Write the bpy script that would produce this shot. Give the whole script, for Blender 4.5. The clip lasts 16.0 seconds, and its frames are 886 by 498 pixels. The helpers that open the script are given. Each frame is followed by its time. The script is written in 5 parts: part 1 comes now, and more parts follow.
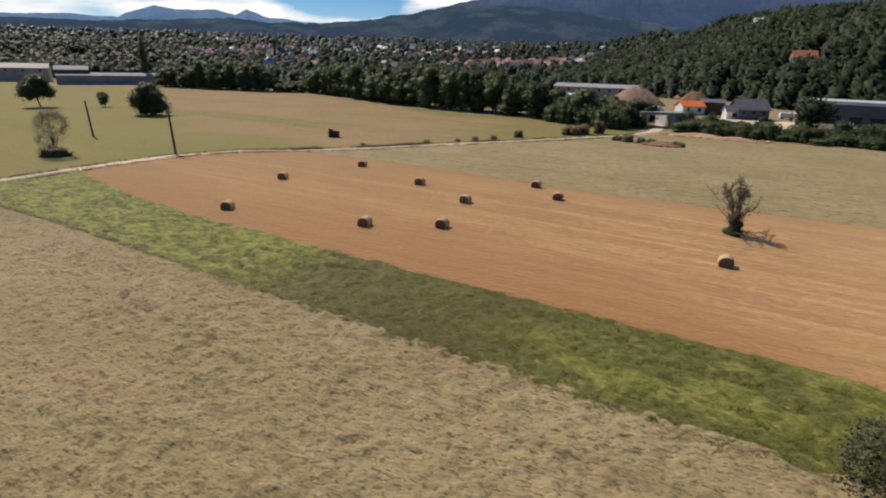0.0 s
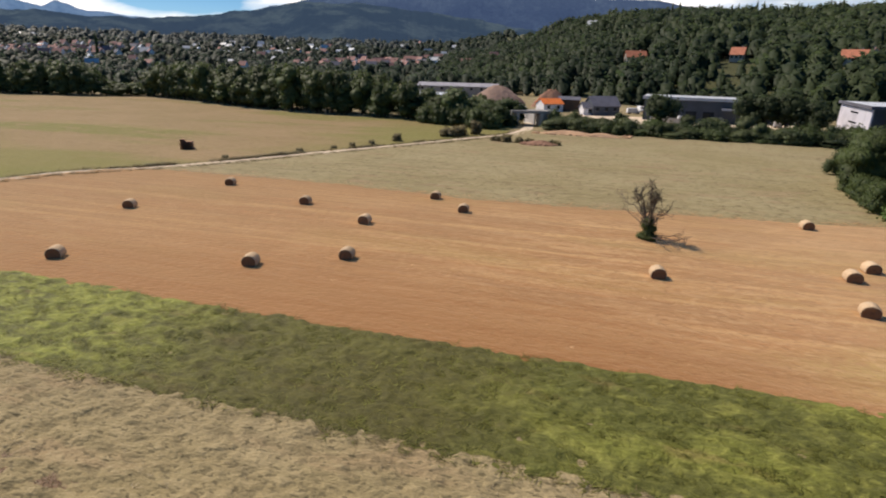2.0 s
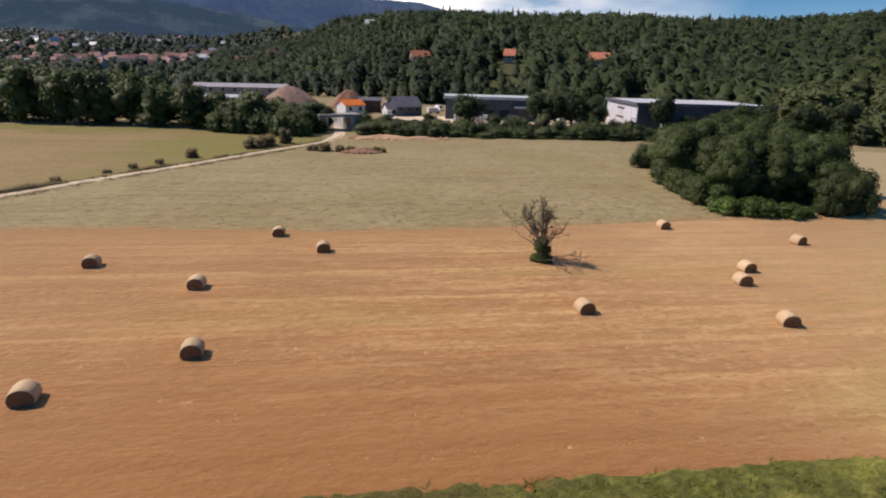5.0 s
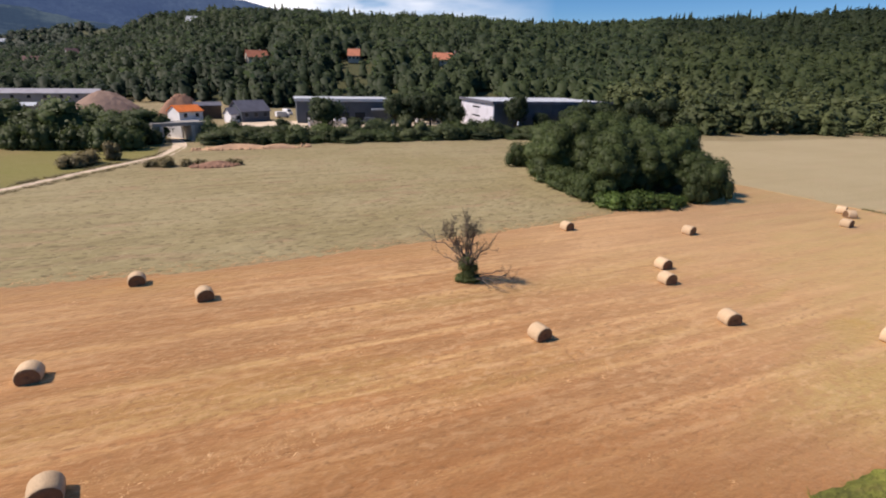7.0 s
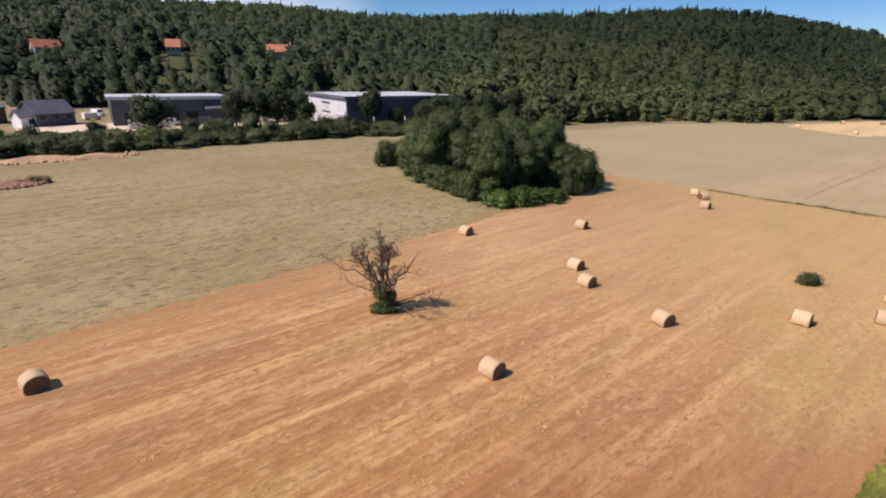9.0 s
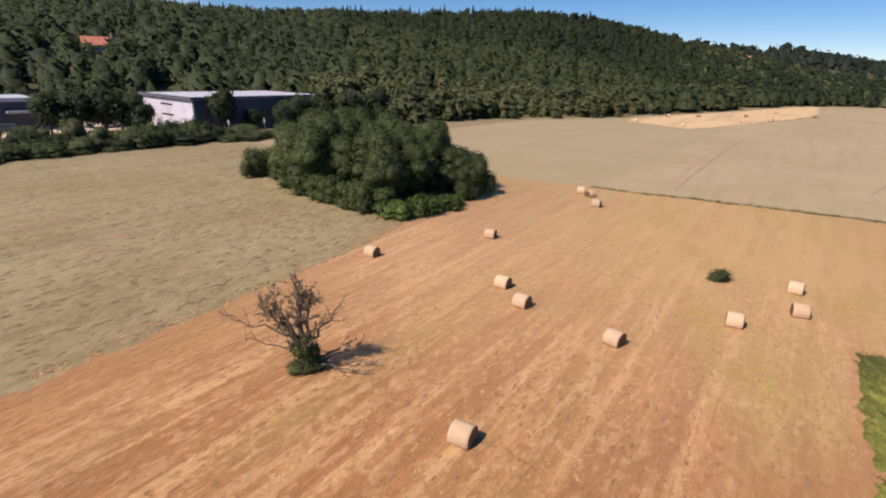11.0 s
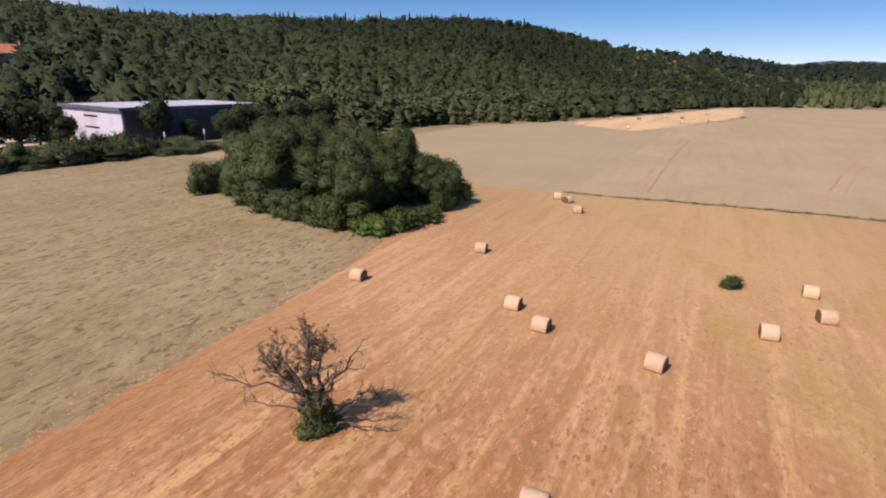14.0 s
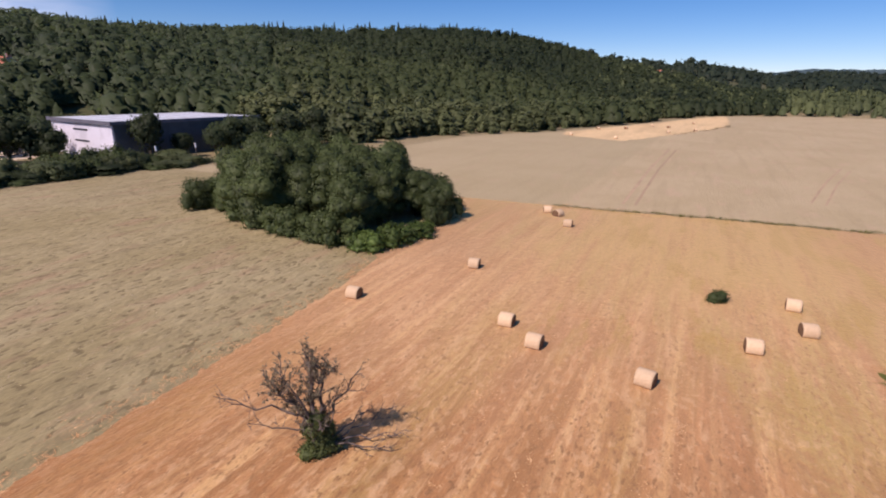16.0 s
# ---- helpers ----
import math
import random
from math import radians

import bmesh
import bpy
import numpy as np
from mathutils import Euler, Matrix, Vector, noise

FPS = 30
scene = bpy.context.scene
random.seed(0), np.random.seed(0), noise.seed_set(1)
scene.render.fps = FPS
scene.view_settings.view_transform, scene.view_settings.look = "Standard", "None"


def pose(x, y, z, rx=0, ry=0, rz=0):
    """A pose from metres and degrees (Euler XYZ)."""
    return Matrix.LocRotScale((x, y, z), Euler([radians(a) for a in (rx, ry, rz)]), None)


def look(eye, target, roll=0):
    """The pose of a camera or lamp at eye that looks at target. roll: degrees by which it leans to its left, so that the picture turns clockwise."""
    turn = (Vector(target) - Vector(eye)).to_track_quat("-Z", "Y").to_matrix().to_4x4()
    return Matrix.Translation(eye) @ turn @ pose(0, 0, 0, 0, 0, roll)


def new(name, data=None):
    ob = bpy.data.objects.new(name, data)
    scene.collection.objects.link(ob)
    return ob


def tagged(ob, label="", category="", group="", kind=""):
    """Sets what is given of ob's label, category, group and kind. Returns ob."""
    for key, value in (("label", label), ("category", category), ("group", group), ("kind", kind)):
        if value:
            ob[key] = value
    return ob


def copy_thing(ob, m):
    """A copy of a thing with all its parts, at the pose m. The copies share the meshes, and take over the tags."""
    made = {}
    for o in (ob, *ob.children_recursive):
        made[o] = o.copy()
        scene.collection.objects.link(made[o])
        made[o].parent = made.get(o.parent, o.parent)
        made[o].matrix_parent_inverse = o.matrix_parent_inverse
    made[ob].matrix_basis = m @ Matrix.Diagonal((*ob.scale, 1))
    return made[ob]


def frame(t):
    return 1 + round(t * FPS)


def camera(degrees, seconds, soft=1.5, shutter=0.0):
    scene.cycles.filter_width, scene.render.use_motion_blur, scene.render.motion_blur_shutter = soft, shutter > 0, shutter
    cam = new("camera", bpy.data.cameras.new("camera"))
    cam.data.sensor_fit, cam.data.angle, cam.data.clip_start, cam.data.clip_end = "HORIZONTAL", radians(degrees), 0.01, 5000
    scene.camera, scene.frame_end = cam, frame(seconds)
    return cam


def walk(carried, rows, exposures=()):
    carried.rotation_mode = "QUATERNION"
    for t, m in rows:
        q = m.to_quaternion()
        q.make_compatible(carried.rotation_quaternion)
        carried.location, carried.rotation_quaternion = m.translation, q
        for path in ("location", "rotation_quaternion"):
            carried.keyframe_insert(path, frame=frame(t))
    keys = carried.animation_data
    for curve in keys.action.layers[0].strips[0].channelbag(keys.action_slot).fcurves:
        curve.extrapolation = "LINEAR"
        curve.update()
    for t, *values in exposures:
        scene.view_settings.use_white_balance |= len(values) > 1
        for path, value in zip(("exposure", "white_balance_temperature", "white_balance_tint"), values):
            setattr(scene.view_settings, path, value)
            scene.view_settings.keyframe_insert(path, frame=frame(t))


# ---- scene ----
cam = camera(79.7, 16.0, soft=2.0)
METRES, EYE, TILT, LEAN, TURN = 57.05, 17.0, 0.0, 0.0, 29.7
ROWS = [
    (0.0, 0.0, 0.0, 0.0, 0.47, -19.33, -1.33),
    (0.5, -0.0173, 0.0341, 0.0004, -3.13, -19.24, -1.23),
    (1.0, -0.0339, 0.0716, 0.0017, -6.98, -19.14, -1.23),
    (1.5, -0.0475, 0.1083, 0.0028, -10.59, -19.17, -1.24),
    (2.0, -0.0591, 0.148, 0.003, -14.42, -19.12, -1.31),
    (2.5, -0.0688, 0.1864, 0.0041, -17.99, -19.1, -1.44),
    (3.0, -0.0781, 0.2283, 0.0054, -21.81, -19.13, -1.57),
    (3.5, -0.0851, 0.2671, 0.0075, -25.57, -19.03, -1.65),
    (4.0, -0.0913, 0.3104, 0.009, -29.52, -18.93, -1.63),
    (6.5, -0.0926, 0.5078, 0.0076, -49.14, -18.32, -1.27),
    (7.0, -0.0848, 0.5483, 0.0053, -53.74, -18.27, -1.15),
    (7.5, -0.0744, 0.5855, 0.004, -58.08, -18.34, -1.01),
    (8.0, -0.0617, 0.6209, 0.0046, -62.75, -18.65, -0.39),
    (8.5, -0.0471, 0.6511, 0.0065, -66.66, -18.88, -0.3),
    (9.0, -0.0288, 0.6813, 0.0077, -70.74, -18.66, -1.0),
    (9.5, -0.0102, 0.7081, 0.0098, -75.08, -18.68, -1.15),
    (10.0, 0.0127, 0.7364, 0.0122, -79.52, -18.72, -1.29),
    (12.5, 0.1283, 0.8397, 0.0065, -91.4, -18.4, -0.84),
    (13.0, 0.1413, 0.8525, 0.003, -92.21, -18.25, -0.8),
    (13.5, 0.1471, 0.8629, 0.0009, -92.63, -18.05, -0.75),
    (14.0, 0.148, 0.8717, 0.0013, -92.98, -17.82, -0.69),
    (14.5, 0.1474, 0.8767, 0.0048, -93.41, -17.3, -0.69),
    (15.0, 0.1453, 0.8784, 0.0105, -93.78, -17.02, -0.66),
    (15.5, 0.1416, 0.879, 0.0159, -93.99, -17.03, -0.63),
    (16.0, 0.1366, 0.8786, 0.021, -94.13, -17.0, -0.56),
]
walk(cam, [(t, pose(0, 0, EYE, TILT, LEAN, TURN) @ pose(METRES * x, METRES * y, METRES * z, 90 + pitch, roll, yaw)) for t, x, y, z, yaw, pitch, roll in ROWS],
     exposures=[(0.0, -0.12, 7350, 13), (3.5, 0.15, 7250, 15), (4.0, -0.10, 7300, 17), (7.0, 0.20, 7100, 18), (12.5, 0.14, 7150, 27), (16.0, 0.13, 6850, 31)])
# ---- light ----
SUN_AZ, SUN_EL = -72.0, 49.0
world = bpy.data.worlds.new("sky")
scene.world = world
world.use_nodes = True
wn, wl = world.node_tree.nodes, world.node_tree.links
wn.clear()
w_out, w_bg, w_sky = wn.new("ShaderNodeOutputWorld"), wn.new("ShaderNodeBackground"), wn.new("ShaderNodeTexSky")
w_sky.sky_type, w_sky.sun_disc = "NISHITA", False
w_sky.sun_elevation, w_sky.sun_rotation = radians(SUN_EL), radians(SUN_AZ)
w_sky.air_density, w_sky.dust_density, w_sky.ozone_density = 1.0, 0.0, 4.5
w_sky.altitude = 2500.0
w_tc, w_map, w_no, w_ramp = wn.new("ShaderNodeTexCoord"), wn.new("ShaderNodeMapping"), wn.new("ShaderNodeTexNoise"), wn.new("ShaderNodeValToRGB")
w_map.inputs["Scale"].default_value = (2.2, 2.2, 9.0)
w_map.inputs["Location"].default_value = (0.35, 0.1, 0.0)
w_no.inputs["Scale"].default_value, w_no.inputs["Detail"].default_value = 2.0, 7.0
w_ramp.color_ramp.elements[0].position, w_ramp.color_ramp.elements[1].position = 0.36, 0.54
w_mix = wn.new("ShaderNodeMix")
w_mix.data_type = "RGBA"
w_mix.inputs[7].default_value = (9.5, 9.8, 10.2, 1)
wl.new(w_tc.outputs["Generated"], w_map.inputs["Vector"])
wl.new(w_map.outputs["Vector"], w_no.inputs["Vector"])
wl.new(w_no.outputs["Fac"], w_ramp.inputs["Fac"])
w_sep, w_side, w_reach = wn.new("ShaderNodeVectorMath"), wn.new("ShaderNodeMapRange"), wn.new("ShaderNodeMath")
w_sep.operation, w_reach.operation = "DOT_PRODUCT", "MULTIPLY"
w_sep.inputs[1].default_value = (-0.42, 0.907, 0.0)
w_side.inputs["From Min"].default_value, w_side.inputs["From Max"].default_value = 0.50, 0.86
wl.new(w_tc.outputs["Generated"], w_sep.inputs[0])
wl.new(w_sep.outputs["Value"], w_side.inputs["Value"])
wl.new(w_side.outputs["Result"], w_reach.inputs[0])
wl.new(w_ramp.outputs["Color"], w_reach.inputs[1])
wl.new(w_reach.outputs["Value"], w_mix.inputs[0])
w_hsv = wn.new("ShaderNodeHueSaturation")
w_hsv.inputs["Saturation"].default_value, w_hsv.inputs["Value"].default_value = 1.3, 0.77
wl.new(w_sky.outputs["Color"], w_hsv.inputs["Color"])
wl.new(w_hsv.outputs["Color"], w_mix.inputs[6])
wl.new(w_mix.outputs[2], w_bg.inputs["Color"])
w_bg.inputs["Strength"].default_value = 0.125
wl.new(w_bg.outputs["Background"], w_out.inputs["Surface"])

sun = new("sun", bpy.data.lights.new("sun", "SUN"))
sun.data.energy, sun.data.angle, sun.data.color = 4.4, radians(0.55), (1.0, 0.95, 0.87)
sun_dir = Vector((math.sin(radians(SUN_AZ)) * math.cos(radians(SUN_EL)), math.cos(radians(SUN_AZ)) * math.cos(radians(SUN_EL)), math.sin(radians(SUN_EL))))
sun.matrix_world = look(sun_dir * 300, (0, 0, 0))


# ---- materials ----
class Nodes:
    """Small helper that wires a node material."""

    def __init__(self, name, rough=0.9):
        self.mat = bpy.data.materials.new(name)
        self.mat.use_nodes = True
        self.n, self.l = self.mat.node_tree.nodes, self.mat.node_tree.links
        self.bsdf = self.n["Principled BSDF"]
        self.bsdf.inputs["Roughness"].default_value = rough
        self.bsdf.inputs["Specular IOR Level"].default_value = 0.25
        self.co = self.n.new("ShaderNodeTexCoord").outputs["Object"]

    def noise(self, scale, stretch=(1, 1, 1), detail=4, turn=0.0, rough=0.55, distort=0.0):
        m = self.n.new("ShaderNodeMapping")
        m.inputs["Scale"].default_value = stretch
        m.inputs["Rotation"].default_value = (0, 0, radians(turn))
        self.l.new(self.co, m.inputs["Vector"])
        t = self.n.new("ShaderNodeTexNoise")
        t.inputs["Scale"].default_value, t.inputs["Detail"].default_value = scale, detail
        t.inputs["Roughness"].default_value, t.inputs["Distortion"].default_value = rough, distort
        self.l.new(m.outputs["Vector"], t.inputs["Vector"])
        return t.outputs["Fac"]

    def ramp(self, fac, lo, hi):
        r = self.n.new("ShaderNodeMapRange")
        r.interpolation_type = "SMOOTHSTEP"
        r.inputs["From Min"].default_value, r.inputs["From Max"].default_value = lo, hi
        self.l.new(fac, r.inputs["Value"])
        return r.outputs["Result"]

    def math(self, op, a, b=0.0):
        m = self.n.new("ShaderNodeMath")
        m.operation = op
        for i, v in enumerate((a, b)):
            if isinstance(v, (int, float)):
                m.inputs[i].default_value = v
            else:
                self.l.new(v, m.inputs[i])
        return m.outputs["Value"]

    def mix(self, fac, a, b):
        m = self.n.new("ShaderNodeMix")
        m.data_type = "RGBA"
        for i, v in ((0, fac), (6, a), (7, b)):
            if isinstance(v, (int, float)):
                m.inputs[i].default_value = v
            elif isinstance(v, tuple):
                m.inputs[i].default_value = (*v, 1)
            else:
                self.l.new(v, m.inputs[i])
        return m.outputs[2]

    def hsv(self, col, value, hue=0.5, sat=1.0):
        h = self.n.new("ShaderNodeHueSaturation")
        for key, v in (("Color", col), ("Value", value), ("Hue", hue), ("Saturation", sat)):
            if isinstance(v, (int, float)):
                h.inputs[key].default_value = v
            elif isinstance(v, tuple):
                h.inputs[key].default_value = (*v, 1)
            else:
                self.l.new(v, h.inputs[key])
        return h.outputs["Color"]

    def attr(self, name):
        a = self.n.new("ShaderNodeAttribute")
        a.attribute_name = name
        return a.outputs["Fac"]

    def island(self):
        return self.n.new("ShaderNodeNewGeometry").outputs["Random Per Island"]

    def each(self):
        return self.n.new("ShaderNodeObjectInfo").outputs["Random"]

    def height(self, fac, dist, strength=1.0):
        b = self.n.new("ShaderNodeBump")
        b.inputs["Strength"].default_value, b.inputs["Distance"].default_value = strength, dist
        self.l.new(fac, b.inputs["Height"])
        self.l.new(b.outputs["Normal"], self.bsdf.inputs["Normal"])

    def fuzz(self, weight, tint):
        """Straw and grass stems glance more light at low angles."""
        self.bsdf.inputs["Sheen Weight"].default_value, self.bsdf.inputs["Sheen Roughness"].default_value = weight, 0.45
        self.bsdf.inputs["Sheen Tint"].default_value = (*tint, 1)

    def done(self, col):
        if isinstance(col, tuple):
            self.bsdf.inputs["Base Color"].default_value = (*col, 1)
        else:
            self.l.new(col, self.bsdf.inputs["Base Color"])
        return self.mat


def hay_colours(k, pale, mid, dark, earth, turn, streak=0.5, lush=None, spots=0.65, coarse=1.0, grain=1.0):
    """Mown grass: pale cut hay over greener sward, shade coloured into the hollows, bare reddish places. Returns colour
    and relief.
    """
    broad, patch = k.noise(0.045, detail=3), k.noise(0.30, (0.55, 1.4, 1), 3, turn)
    clod, lump = k.noise(1.35 * grain, (0.75, 1.25, 1), 2, turn, 0.5), k.noise(3.5 * grain, (0.7, 1.3, 1), 1, turn, 0.5)
    fine = k.noise(9.0 * grain, (0.7, 1.2, 1), 3, turn, 0.6)
    col = k.mix(k.ramp(broad, 0.38, 0.62), pale, mid)
    if lush:
        col = k.mix(k.ramp(k.noise(0.03, (0.35, 1.6, 1), 3, turn), 0.50, 0.64), col, lush)
    col = k.mix(k.math("MULTIPLY", k.ramp(patch, 0.50, 0.66), 0.5), col, mid)
    col = k.mix(k.math("MULTIPLY", k.ramp(k.noise(0.30, (0.35, 1.3, 1), 4, turn + 8), 0.53, 0.68), 0.7), col, earth)
    col = k.mix(k.math("MULTIPLY", k.ramp(k.noise(0.25, (0.12, 2.0, 1), 3, turn), 0.5, 0.68), streak * 0.5), col, dark)
    # Small shadows between the clods, painted in as dark colour.
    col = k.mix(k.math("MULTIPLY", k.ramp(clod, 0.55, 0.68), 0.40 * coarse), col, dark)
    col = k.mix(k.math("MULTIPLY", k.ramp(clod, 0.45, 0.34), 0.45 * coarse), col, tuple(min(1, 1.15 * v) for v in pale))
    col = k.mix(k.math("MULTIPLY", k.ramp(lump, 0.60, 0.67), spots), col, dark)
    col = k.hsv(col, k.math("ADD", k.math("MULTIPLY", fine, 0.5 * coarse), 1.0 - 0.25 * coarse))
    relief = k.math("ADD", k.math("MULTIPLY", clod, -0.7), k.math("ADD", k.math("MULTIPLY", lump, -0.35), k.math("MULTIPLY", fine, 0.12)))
    return col, relief


def meadow_mat(name, pale, mid, dark, earth, turn=0.0, streak=0.5, lush=None, lush_from=None, spots=0.65, coarse=1.0, split=None, grain=1.0):
    k = Nodes(name)
    k.fuzz(0.35, pale)
    col, relief = hay_colours(k, pale, mid, dark, earth, turn, streak, lush, spots, coarse, grain)
    if lush_from:
        sep = k.n.new("ShaderNodeSeparateXYZ")
        k.l.new(k.co, sep.inputs["Vector"])
        here = k.math("ADD", sep.outputs["X"], k.math("MULTIPLY", k.noise(0.05, detail=3), 40.0))
        green = k.ramp(here, lush_from, lush_from + 35)
        west = k.math("MULTIPLY", k.math("MAXIMUM", k.math("SUBTRACT", -118.0, sep.outputs["X"]), 0.0), 0.5)
        off = k.math("ADD", k.math("SUBTRACT", sep.outputs["Y"], west), k.math("MULTIPLY", k.noise(0.07, (0.5, 1.6, 1), 4), 24.0))
        green = k.math("MAXIMUM", green, k.math("MULTIPLY", k.ramp(off, 99.0, 90.0), 0.9))
        col = k.mix(k.math("MULTIPLY", green, 0.75), col, lush)
    if split:
        sep = k.n.new("ShaderNodeSeparateXYZ")
        k.l.new(k.co, sep.inputs["Vector"])
        over = k.math("ADD", k.math("ADD", sep.outputs["Y"], k.math("MULTIPLY", sep.outputs["X"], 0.03)), k.math("MULTIPLY", k.noise(0.3, detail=3), 1.6))
        col = k.mix(k.math("MULTIPLY", k.ramp(over, split, split + 1.6), 0.38), col, (0.310, 0.258, 0.145))
    k.height(relief, 0.42 * coarse, 1.0)
    return k.done(col)


def stubble_mat(name, turn=0.0, weeds=0.35, lo=0.51, hi=0.66):
    """Raked straw stubble: bands along the rows, broken streaks, yellow-green places, clods with highlights and small
    shadows in the colour.
    """
    k = Nodes(name)
    k.fuzz(1.0, (1.0, 0.64, 0.32))
    broad = k.noise(0.035, (0.6, 1.3, 1), 3, turn)
    bands = k.noise(1.0, (0.012, 0.50, 1), 3, turn, 0.55)
    streak = k.noise(1.0, (0.22, 1.5, 1), 2, turn, 0.5)
    clod, spot = k.noise(1.9, (0.8, 1.3, 1), 2, turn, 0.5), k.noise(2.7, (0.7, 1.4, 1), 3, turn, 0.6)
    area, fine = k.noise(0.22, (0.5, 1.4, 1), 3, turn), k.noise(8.0, (0.6, 1.4, 1), 3, turn, 0.6)
    col = k.mix(k.ramp(broad, 0.38, 0.62), (0.474, 0.220, 0.088), (0.512, 0.268, 0.112))
    col = k.mix(k.math("MULTIPLY", k.ramp(bands, 0.48, 0.64), 0.85), col, (0.435, 0.190, 0.070))
    col = k.mix(k.math("MULTIPLY", k.ramp(bands, 0.47, 0.34), 0.75), col, (0.625, 0.365, 0.152))
    rows = k.noise(1.0, (0.006, 1.05, 1), 3, turn, 0.5)
    col = k.mix(k.math("MULTIPLY", k.ramp(rows, 0.53, 0.62), 0.80), col, (0.680, 0.410, 0.175))
    col = k.mix(k.math("MULTIPLY", k.ramp(rows, 0.47, 0.38), 0.85), col, (0.360, 0.165, 0.058))
    lines = k.noise(1.0, (0.004, 2.1, 1), 2, turn, 0.5)
    col = k.mix(k.math("MULTIPLY", k.ramp(lines, 0.58, 0.68), 0.34), col, (0.300, 0.135, 0.048))
    col = k.mix(k.math("MULTIPLY", k.ramp(lines, 0.42, 0.32), 0.32), col, (0.700, 0.430, 0.190))
    swath = k.noise(1.0, (0.010, 0.36, 1), 2, turn, 0.5)
    col = k.mix(k.math("MULTIPLY", k.ramp(swath, 0.49, 0.56), 0.55), col, (0.345, 0.148, 0.054))
    wisp = k.noise(1.0, (0.085, 0.95, 1), 4, turn, 0.6)
    col = k.mix(k.math("MULTIPLY", k.ramp(wisp, 0.55, 0.64), 0.55), col, (0.680, 0.415, 0.205))
    col = k.mix(k.math("MULTIPLY", k.ramp(wisp, 0.46, 0.36), 0.65), col, (0.320, 0.138, 0.050))
    worn = k.ramp(k.noise(0.13, (0.5, 1.6, 1), 3, turn), 0.50, 0.64)
    col = k.mix(k.math("MULTIPLY", worn, 0.62), col, (0.340, 0.170, 0.070))
    green = k.math("MULTIPLY", k.ramp(k.noise(0.05, (0.5, 2.6, 1), 4, turn), lo, hi), weeds)
    sep = k.n.new("ShaderNodeSeparateXYZ")
    k.l.new(k.co, sep.inputs["Vector"])
    end = k.math("ADD", k.math("SUBTRACT", sep.outputs["X"], k.math("MULTIPLY", sep.outputs["Y"], 0.9)), k.math("MULTIPLY", k.noise(0.09, (0.4, 2.2, 1), 4, turn), 34.0))
    green = k.math("MAXIMUM", green, k.math("MULTIPLY", k.ramp(end, -14.0, 3.0), k.math("MULTIPLY", k.ramp(k.noise(0.16, (0.3, 2.2, 1), 4, turn), 0.33, 0.56), 0.85)))
    col = k.mix(green, col, (0.372, 0.285, 0.072))
    col = k.mix(k.math("MULTIPLY", k.ramp(streak, 0.55, 0.70), 0.45), col, (0.350, 0.150, 0.056))
    col = k.mix(k.math("MULTIPLY", k.ramp(streak, 0.45, 0.33), 0.36), col, (0.690, 0.430, 0.225))
    # Clod colours carry painted light: pale tops, dark sides and small shadow spots.
    col = k.mix(k.math("MULTIPLY", k.ramp(clod, 0.54, 0.66), 0.62), col, (0.330, 0.150, 0.060))
    col = k.mix(k.math("MULTIPLY", k.ramp(clod, 0.45, 0.33), 0.42), col, (0.700, 0.440, 0.235))
    shade_spots = k.math("MULTIPLY", k.ramp(spot, 0.60, 0.66), k.ramp(area, 0.40, 0.54))
    col = k.mix(k.math("MULTIPLY", shade_spots, 0.70), col, (0.225, 0.108, 0.044))
    far_side = k.ramp(k.math("ADD", sep.outputs["Y"], k.math("ADD", k.math("MULTIPLY", broad, 9.0), k.math("MULTIPLY", k.ramp(sep.outputs["X"], 8.0, 30.0), -20.0))), 70.5, 78.0)
    col = k.mix(k.math("MULTIPLY", far_side, 0.55), col, (0.390, 0.168, 0.058))
    tan = k.math("MULTIPLY", k.ramp(k.math("ADD", sep.outputs["X"], k.math("MULTIPLY", broad, 40.0)), 38.0, 66.0), k.ramp(k.math("ADD", sep.outputs["Y"], k.math("MULTIPLY", area, 30.0)), 84.0, 66.0))
    tan = k.math("MULTIPLY", tan, k.math("ADD", k.math("MULTIPLY", k.ramp(wisp, 0.40, 0.58), 0.45), 0.42))
    col = k.mix(tan, col, (0.470, 0.330, 0.088))
    margin = k.math("MULTIPLY", k.ramp(k.math("ADD", sep.outputs["Y"], k.math("ADD", k.math("MULTIPLY", broad, 12.0), k.math("MULTIPLY", k.ramp(sep.outputs["X"], -5.0, 22.0), 14.0))), 56.0, 44.0), 0.85)
    col = k.mix(margin, col, (0.312, 0.130, 0.045))
    col = k.mix(k.math("MULTIPLY", k.ramp(sep.outputs["X"], 0.0, -34.0), 0.40), col, (0.360, 0.156, 0.054))
    col = k.mix(k.math("MULTIPLY", k.ramp(sep.outputs["X"], -8.0, 28.0), 0.38), col, (0.660, 0.388, 0.212))
    blotch = k.math("MULTIPLY", k.ramp(k.noise(1.0, (0.10, 0.42, 1), 4, turn + 3, 0.6), 0.50, 0.62), k.ramp(k.math("ADD", sep.outputs["X"], k.math("MULTIPLY", area, 16.0)), 14.0, 34.0))
    col = k.mix(k.math("MULTIPLY", blotch, k.math("MULTIPLY", k.ramp(sep.outputs["Y"], 66.0, 52.0), 0.75)), col, (0.415, 0.270, 0.078))
    # More of the painted shadow spots, over the tints.
    col = k.mix(k.math("MULTIPLY", k.ramp(spot, 0.56, 0.65), k.math("MULTIPLY", k.ramp(area, 0.36, 0.56), 0.50)), col, (0.260, 0.125, 0.052))
